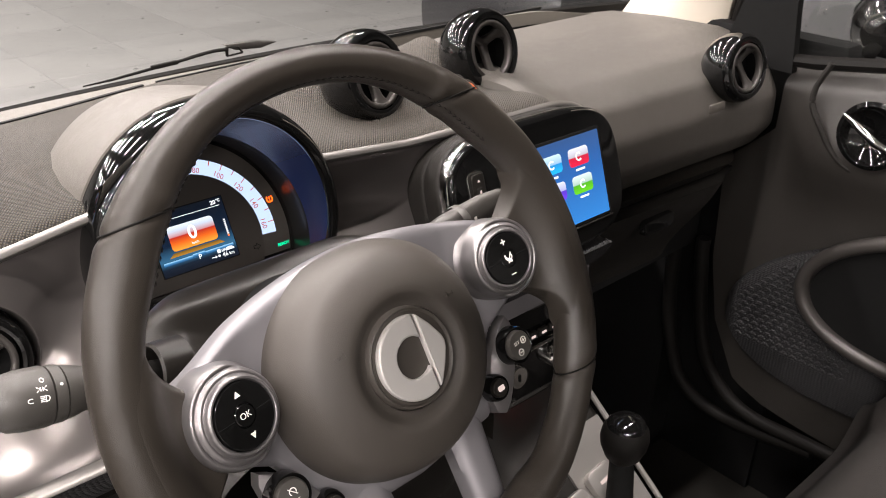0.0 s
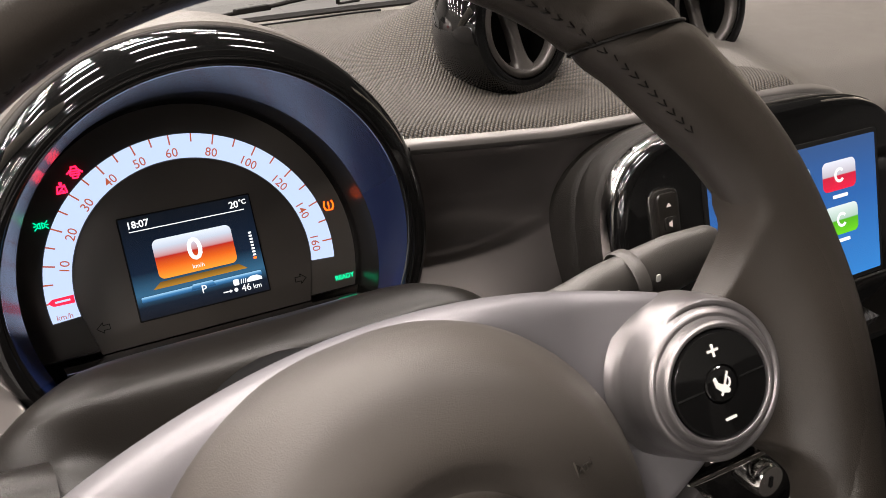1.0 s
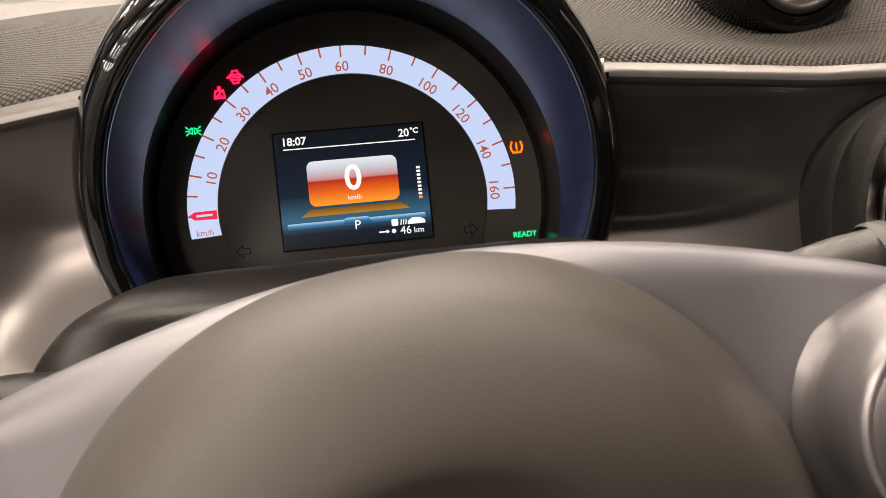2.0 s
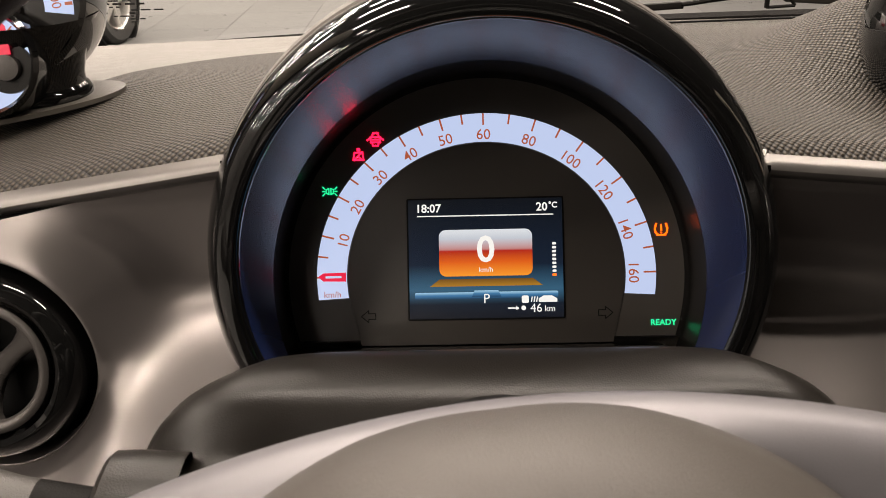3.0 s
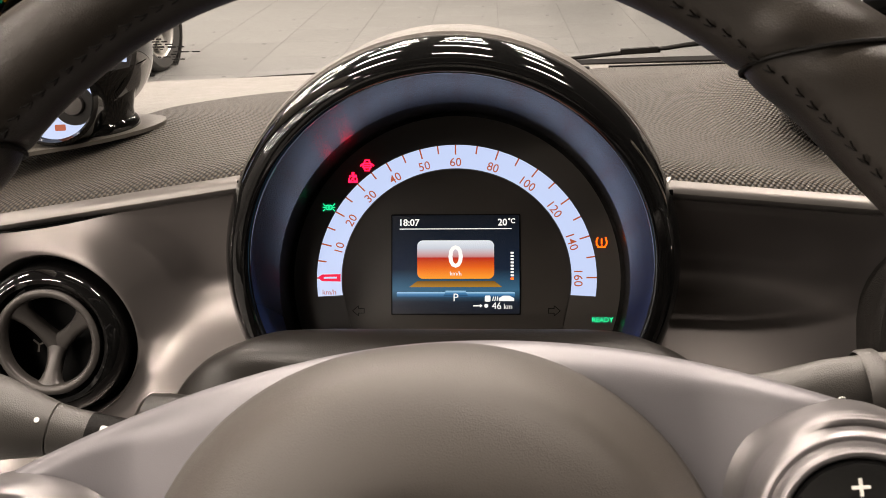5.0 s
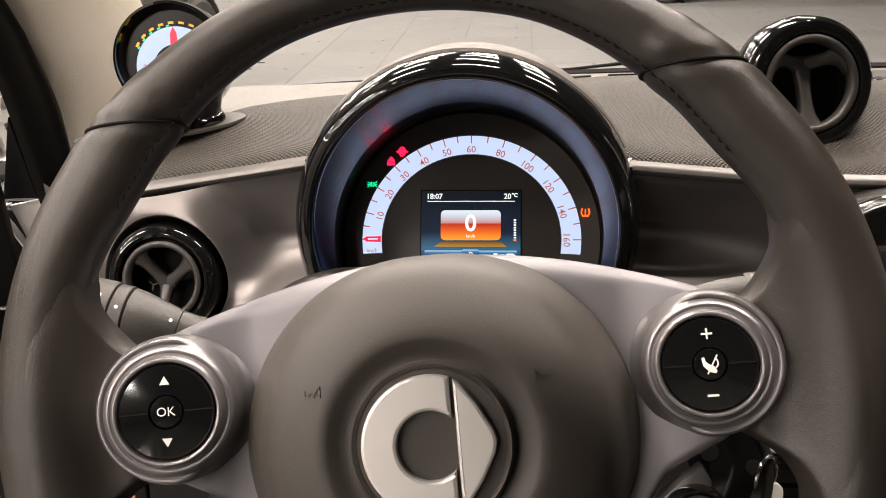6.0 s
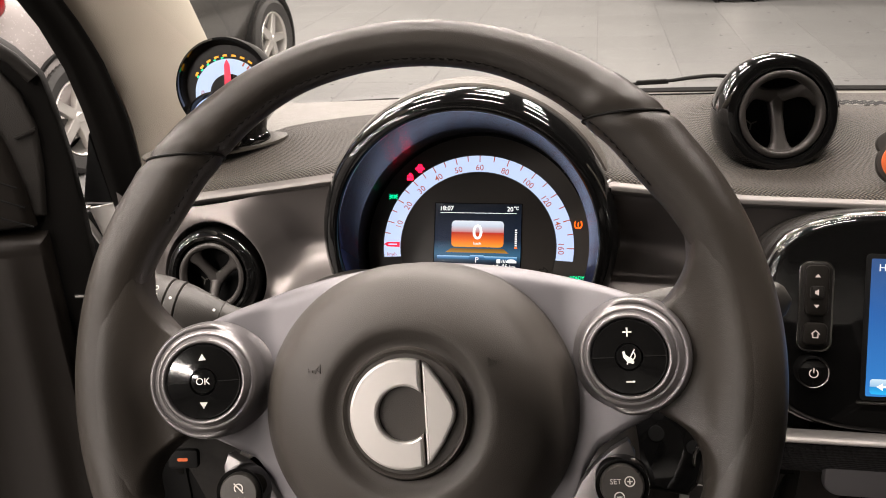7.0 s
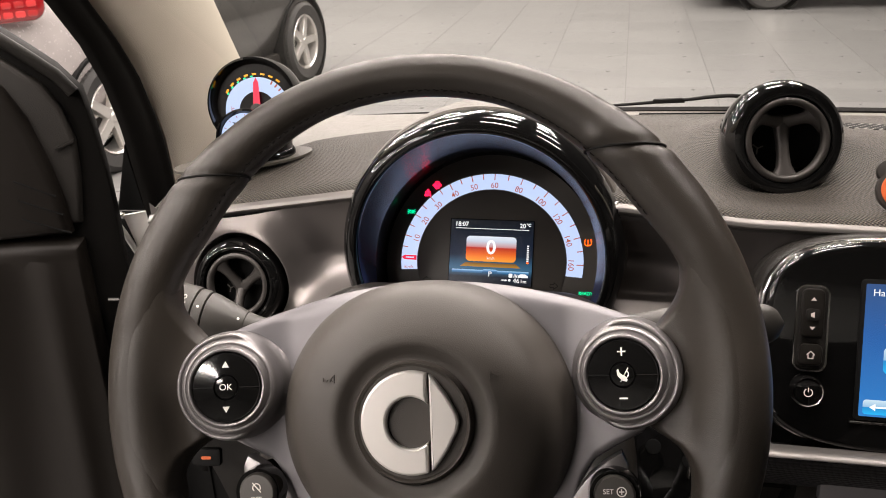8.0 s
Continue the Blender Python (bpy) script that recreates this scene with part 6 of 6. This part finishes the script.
# ---- passenger seat: only its cushion corner shows ----
def passenger_seat():
    s = thing("passenger_seat", pose(0.68, -0.35, 0.22), "dark fabric passenger seat with rounded side bolster", "seat")
    def cushion(u, v):
        x = 0.46 * (u - 0.5)
        y = 0.36 - 0.62 * v
        side = abs(2 * u - 1)
        z = 0.40 + 0.055 * math.exp(-((side - 0.82) / 0.16) ** 2) - 0.12 * smooth(0.9, 1.0, side) - 0.09 * smooth(0.15, 0.0, v) ** 2
        return Vector((x, y, z))
    part("cushion", sheet(cushion, 40, 40, (0, 0, -0.20)), SEAT, s, "dark seat cushion", sharp=70)
    part("backrest", sheet(lambda u, v: Vector((0.46 * (u - 0.5), -0.28 - 0.14 * v - 0.03 * math.sin(math.pi * u), 0.40 + 0.62 * v)), 20, 20, (0, -0.10, 0)), SEAT, s)
    part("seat_base", box(-0.18, 0.18, -0.25, 0.25, 0.0, 0.22, 0.01), VOID, s)
    return s


passenger_seat()


# ---- passenger door ----
def passenger_door():
    d = thing("passenger_door", pose(0.95, -0.2, 0.4), "closed passenger door with grey card, fabric oval and pocket", "door")
    m = Matrix.Translation((-0.95, 0.2, -0.4))
    def card(u, v):
        z = 0.17 + 0.856 * v
        front = along([(0.17, -0.6), (0.36, -0.2), (0.43, 0.06), (0.44, 0.17), (0.47, 0.245), (0.57, 0.30), (0.68, 0.325), (0.86, 0.335), (0.93, 0.262)], z)
        y = front - (front + 1.05) * u
        z = 0.17 + (0.856 + 0.165 * min(0.45, max(0.0, 0.25 - y))) * v
        belly = 0.035 * math.exp(-((z - 0.93) / 0.07) ** 2) * smooth(0.26, 0.16, y)
        roll = 0.03 * smooth(0.97, 1.0, v)
        return Vector((0.935 - belly + roll, y, z))
    part("door_card", sheet(card, 70, 90, (0.06, 0, 0)), DOOR_CARD, d, "dark grey grained door card", at=m, sharp=60)
    def oval(cy, cz, ry, rz, tilt, n=64):
        c, e = math.cos(radians(tilt)), math.sin(radians(tilt))
        ring = [(ry * math.cos(2 * math.pi * k / n), rz * math.sin(2 * math.pi * k / n)) for k in range(n)]
        return [(cy + a * c + b * e, cz - a * e + b * c) for a, b in ring]
    flip = Matrix(((0, 0, -1, 0.93), (1, 0, 0, 0), (0, 1, 0, 0), (0, 0, 0, 1)))
    o = part("fabric_oval", prism(oval(-0.03, 0.68, 0.32, 0.15, 15), -0.004, 0.010, 0.008, None, flip), FABRIC_DARK, d, "dark patterned fabric oval", at=m)
    bm = bmesh.new()
    for i in range(13):
        for j in range(23):
            y, z = 0.262 - 0.0165 * i + 0.00825 * (j % 2), 0.575 + 0.0098 * j
            a, b = (y + 0.03) * 0.966 - (z - 0.68) * 0.259, (y + 0.03) * 0.259 + (z - 0.68) * 0.966
            if (a / 0.302) ** 2 + (b / 0.134) ** 2 < 1 and ((y + 0.06) / 0.235) ** 2 + ((z - 0.74) / 0.135) ** 2 > 1:
                prism([(y - 0.0068, z), (y - 0.003, z - 0.0036), (y + 0.003, z - 0.0036), (y + 0.0068, z), (y + 0.003, z + 0.0036), (y - 0.003, z + 0.0036)], 0.009, 0.0122, 0.0012, bm, flip, steps=1)
    part("relief_pattern", bm, FABRIC_DARK, o, "raised diamond pattern")
    def band(u, v):
        a, b = 2 * math.pi * u, 2 * math.pi * v
        k = 1 + 0.055 * math.cos(b)
        p, q = 0.220 * k * math.cos(a), 0.110 * (1 + 0.11 * math.cos(b)) * math.sin(a)
        return Vector((0.915 + 0.013 * math.sin(b), -0.06 + 0.985 * p + 0.174 * q, 0.740 - 0.174 * p + 0.985 * q))
    rim_band = sheet(band, 96, 14)
    bmesh.ops.remove_doubles(rim_band, verts=rim_band.verts, dist=1e-5)
    part("pocket_frame", rim_band, GRILLE, d, "dark grey pocket frame", at=m)
    # flat plate, no hollow: the pocket's shade is painted as black
    part("pocket", prism(oval(-0.06, 0.740, 0.214, 0.106, 10), 0.0102, 0.0125, 0.0, None, flip), VOID, d, "flat black plate in place of the pocket's shaded hollow", at=m)
    seam = [(0.908, 0.187, 1.052), (0.904, 0.200, 1.017), (0.900, 0.198, 0.990), (0.898, 0.179, 0.963), (0.900, 0.158, 0.934), (0.905, 0.132, 0.914), (0.912, 0.081, 0.906), (0.915, -0.2, 0.90)]
    part("arm_seam", sweep(flow(seam), 0.0045, 8), DARK_PLASTIC, d, "rounded armrest seam", at=m)
    h = part("handle_cup", lathe([(0.046, 0.0), (0.048, 0.006), (0.042, 0.008), (0.036, 0.0), (0.0, -0.012)], 40, None, Matrix.Translation((0.897, 0.105, 0.972)) @ pose(0, 0, 0, 0, -90, 0)), GLOSS, d, "gloss black handle cup", at=m)
    part("handle", sweep([(0.890, 0.145, 0.992), (0.874, 0.12, 0.987), (0.868, 0.09, 0.972), (0.874, 0.06, 0.962)], [0.003, 0.006, 0.0065, 0.004], 12), CHROME, h, "bright door handle")
    part("screw_cap", prism(disc(0.013, 0.226, 0.911, 24), 0.0, 0.003, 0.001, None, Matrix.Translation((0.005, 0, 0)) @ flip), DOOR_CARD, d, at=m)
    sill = sweep([(0.935, 0.27 - 0.05 * k, 1.036 + 0.165 * min(0.45, max(0.0, 0.05 * k - 0.02))) for k in range(25)], 0.010, 8)
    part("window_rubber", sill, RUBBER, d, "black window rubber", at=m)
    pane = part("window_pane", prism([(0.28, 1.05), (0.08, 1.46), (-0.9, 1.48), (-1.0, 1.05)], 0, 0.004, 0, None, pose(0.955, 0, 0, 90, 0, 90)), WINDSCREEN, d, at=m)
    pane.visible_shadow = False
    part("mirror_sail", prism([(0.372, 1.02), (0.25, 1.02), (0.262, 1.12), (0.24, 1.25), (0.18, 1.42), (0.26, 1.42), (0.32, 1.20), (0.347, 1.106)], 0, 0.02, 0.006, None, pose(0.925, 0, 0, 90, 0, 90)), VOID, d, "black plastic mirror corner", at=m)
    # footwell seals
    for run in ([(0.388, 0.70), (0.387, 0.66), (0.383, 0.588), (0.366, 0.501), (0.335, 0.435), (0.28, 0.405), (0.20, 0.404), (0.076, 0.425)],
                [(0.336, 0.72), (0.334, 0.683), (0.316, 0.573), (0.290, 0.50), (0.250, 0.455), (0.191, 0.431), (0.088, 0.435), (-0.05, 0.44)]):
        part("footwell_seal", sweep(flow([(0.915, y, z) for y, z in run]), 0.012, 12, across=Vector((1, 0, 0))), RUBBER, d, "black rubber seal", at=m)
    return d


passenger_door()


def wing_mirror():
    w = thing("wing_mirror", pose(1.155, 0.205, 1.065), "gloss black outside mirror beyond the passenger window", "mirror")
    shell = lathe([(0.0, 0.07), (0.05, 0.062), (0.085, 0.035), (0.098, 0.0), (0.092, -0.006)], 40, None, pose(0, 0, 0, 80, 0, 20) @ Matrix.Diagonal((1, 0.72, -1, 1)))
    part("mirror_shell", shell, GLOSS, w)
    part("mirror_glass", lathe([(0.090, -0.002), (0.0, -0.003)], 40, None, pose(0, 0, 0, 80, 0, 20) @ Matrix.Diagonal((1, 0.72, -1, 1))), CHROME, w, "mirror glass full of lamp reflections")
    part("mirror_arm", sweep([(-0.04, 0.02, -0.05), (-0.11, 0.03, -0.06), (-0.17, 0.04, -0.05)], 0.02, 10), RUBBER, w)
    return w


wing_mirror()


# ---- driver's door, standing open ----
def drivers_door():
    hinge = Matrix.Translation((-0.375, 0.345, 0)) @ pose(0, 0, 0, 0, 0, -65)
    d = thing("drivers_door", hinge, "dark open driver's door seen at its hinge edge", "door")
    # local: -y runs along the door away from the hinge, x points into the cabin
    flip = Matrix(((0, 0, 1, 0), (-1, 0, 0, 0), (0, 1, 0, 0), (0, 0, 0, 1)))
    outline = [(-0.003, 0.30), (-0.003, 1.033), (-0.002, 1.074), (0.002, 1.12), (0.007, 1.154), (0.025, 1.178), (0.045, 1.196), (0.065, 1.213), (0.10, 1.238), (0.14, 1.25), (0.18, 1.22), (0.20, 1.13), (0.95, 1.10), (0.95, 0.30)]
    part("door_body", prism(outline, -0.020, 0.0, 0.004, None, flip), RUBBER, d, "black inner door frame")
    rail = [(0.013, 1.154), (0.025, 1.171), (0.045, 1.189), (0.065, 1.206), (0.10, 1.230)]
    part("frame_roll", sweep([flip @ Vector((s, z, 0.003)) for s, z in rail], 0.006, 10), DARK_PLASTIC, d, "rounded dark frame edge")
    sail = [(0.028, 1.030), (0.021, 1.075), (0.019, 1.111), (0.025, 1.142), (0.039, 1.166), (0.069, 1.192), (0.11, 1.215), (0.14, 1.20), (0.15, 1.12), (0.15, 1.03)]
    part("mirror_sail", prism(sail, 0.0, 0.010, 0.005, None, flip, steps=3), DOOR_CARD, d, "dark mirror corner cover")
    pillow = [(0.036, 1.024), (0.038, 1.060), (0.044, 1.095), (0.054, 1.135), (0.068, 1.165), (0.10, 1.198), (0.15, 1.20), (0.16, 1.024)]
    part("sail_panel", prism(pillow, 0.008, 0.022, 0.010, None, flip, steps=4), DOOR_TRIM, d, "rolled dark panel with grooves")
    part("sail_shelf", prism([(0.019, 1.113), (0.037, 1.1065), (0.037, 1.1045), (0.019, 1.110)], 0.008, 0.014, 0.0005, None, flip), DARK_PLASTIC, d)
    for k in range(3):
        a = 1.064 - 0.0185 * k
        part("sail_rib", prism([(0.043 - 0.003 * k, a), (0.076, a + 0.019), (0.076, a + 0.0172), (0.043 - 0.003 * k, a - 0.0018)], 0.0205, 0.0225, 0.0004, None, flip), VOID, d, "dark groove")
    card = [(0.030, 0.34), (0.030, 1.014), (0.08, 1.019), (0.95, 1.05), (0.95, 0.34)]
    part("door_card", prism(card, 0.0, 0.022, 0.012, None, flip, steps=4), DOOR_TRIM, d, "dark door card")
    def folds(u, v):
        along_door = 0.036 + 0.50 * u
        z = 0.36 + (0.640 + 0.03 * u) * v
        soft = 0.0035 * math.sin(70 * along_door + 5 * v) * smooth(0, 0.1, u) + 0.0030 * math.exp(-((along_door - 0.075 + 0.01 * v) / 0.010) ** 2)
        return flip @ Vector((along_door, z, 0.0245 + 0.008 * math.sin(math.pi * v) ** 0.5 + soft))
    part("card_padding", sheet(folds, 80, 30), DOOR_TRIM, d, "soft padded door lining", sharp=70)
    return d


drivers_door()

# ---- other cars in the hall ----
showroom_car("two_tone_car", -3.28, 4.95, -6.5, CAR_DARK, "silver and dark grey hatchback parked outside the open door", 3.5, 0.80, 0.30, HATCH, (-1.08, 1.22), [0.95], rear_paint=CAR_SILVER, split=-0.45)
showroom_car("black_car", 2.85, 10.5, 90, CAR_BLACK, "black car parked side-on at the back of the hall", 4.3, 0.88, 0.31, HATCH, (-1.3, 1.3), [1.0])
showroom_car("black_car", 3.2, 0.78, 0, CAR_BLACK, "black car parked alongside, close to the passenger door", 4.3, 0.88, 0.31, HATCH, (-1.3, 1.3), [1.0])


# ---- floor tiles ----
def floor_tiles():
    floor = bpy.data.objects["floor"]
    size, gap = 0.6, 0.003
    me = mesh_from("tile", prism(rrect(size - gap, size - gap, 0.002, 0, 0, 1), -0.003, 0.0, 0.0006, steps=1), FLOOR_TILE)
    far = bmesh.new()
    for i in range(32):
        for j in range(36):
            x, y = -8.6 + size * i, -7.6 + size * j
            if -4.5 < x < 4.5 and 1.5 < y < 12.0:
                ob = new("tile", me)
                ob.parent = floor
                ob.matrix_basis = Matrix.Translation((x, y, GROUND))
            else:
                prism([(x - 0.2985, y - 0.2985), (x + 0.2985, y - 0.2985), (x + 0.2985, y + 0.2985), (x - 0.2985, y + 0.2985)], GROUND - 0.003, GROUND, 0, far)
    tagged(part("outer_tiles", far, FLOOR_TILE, floor), kind="stuff")


floor_tiles()
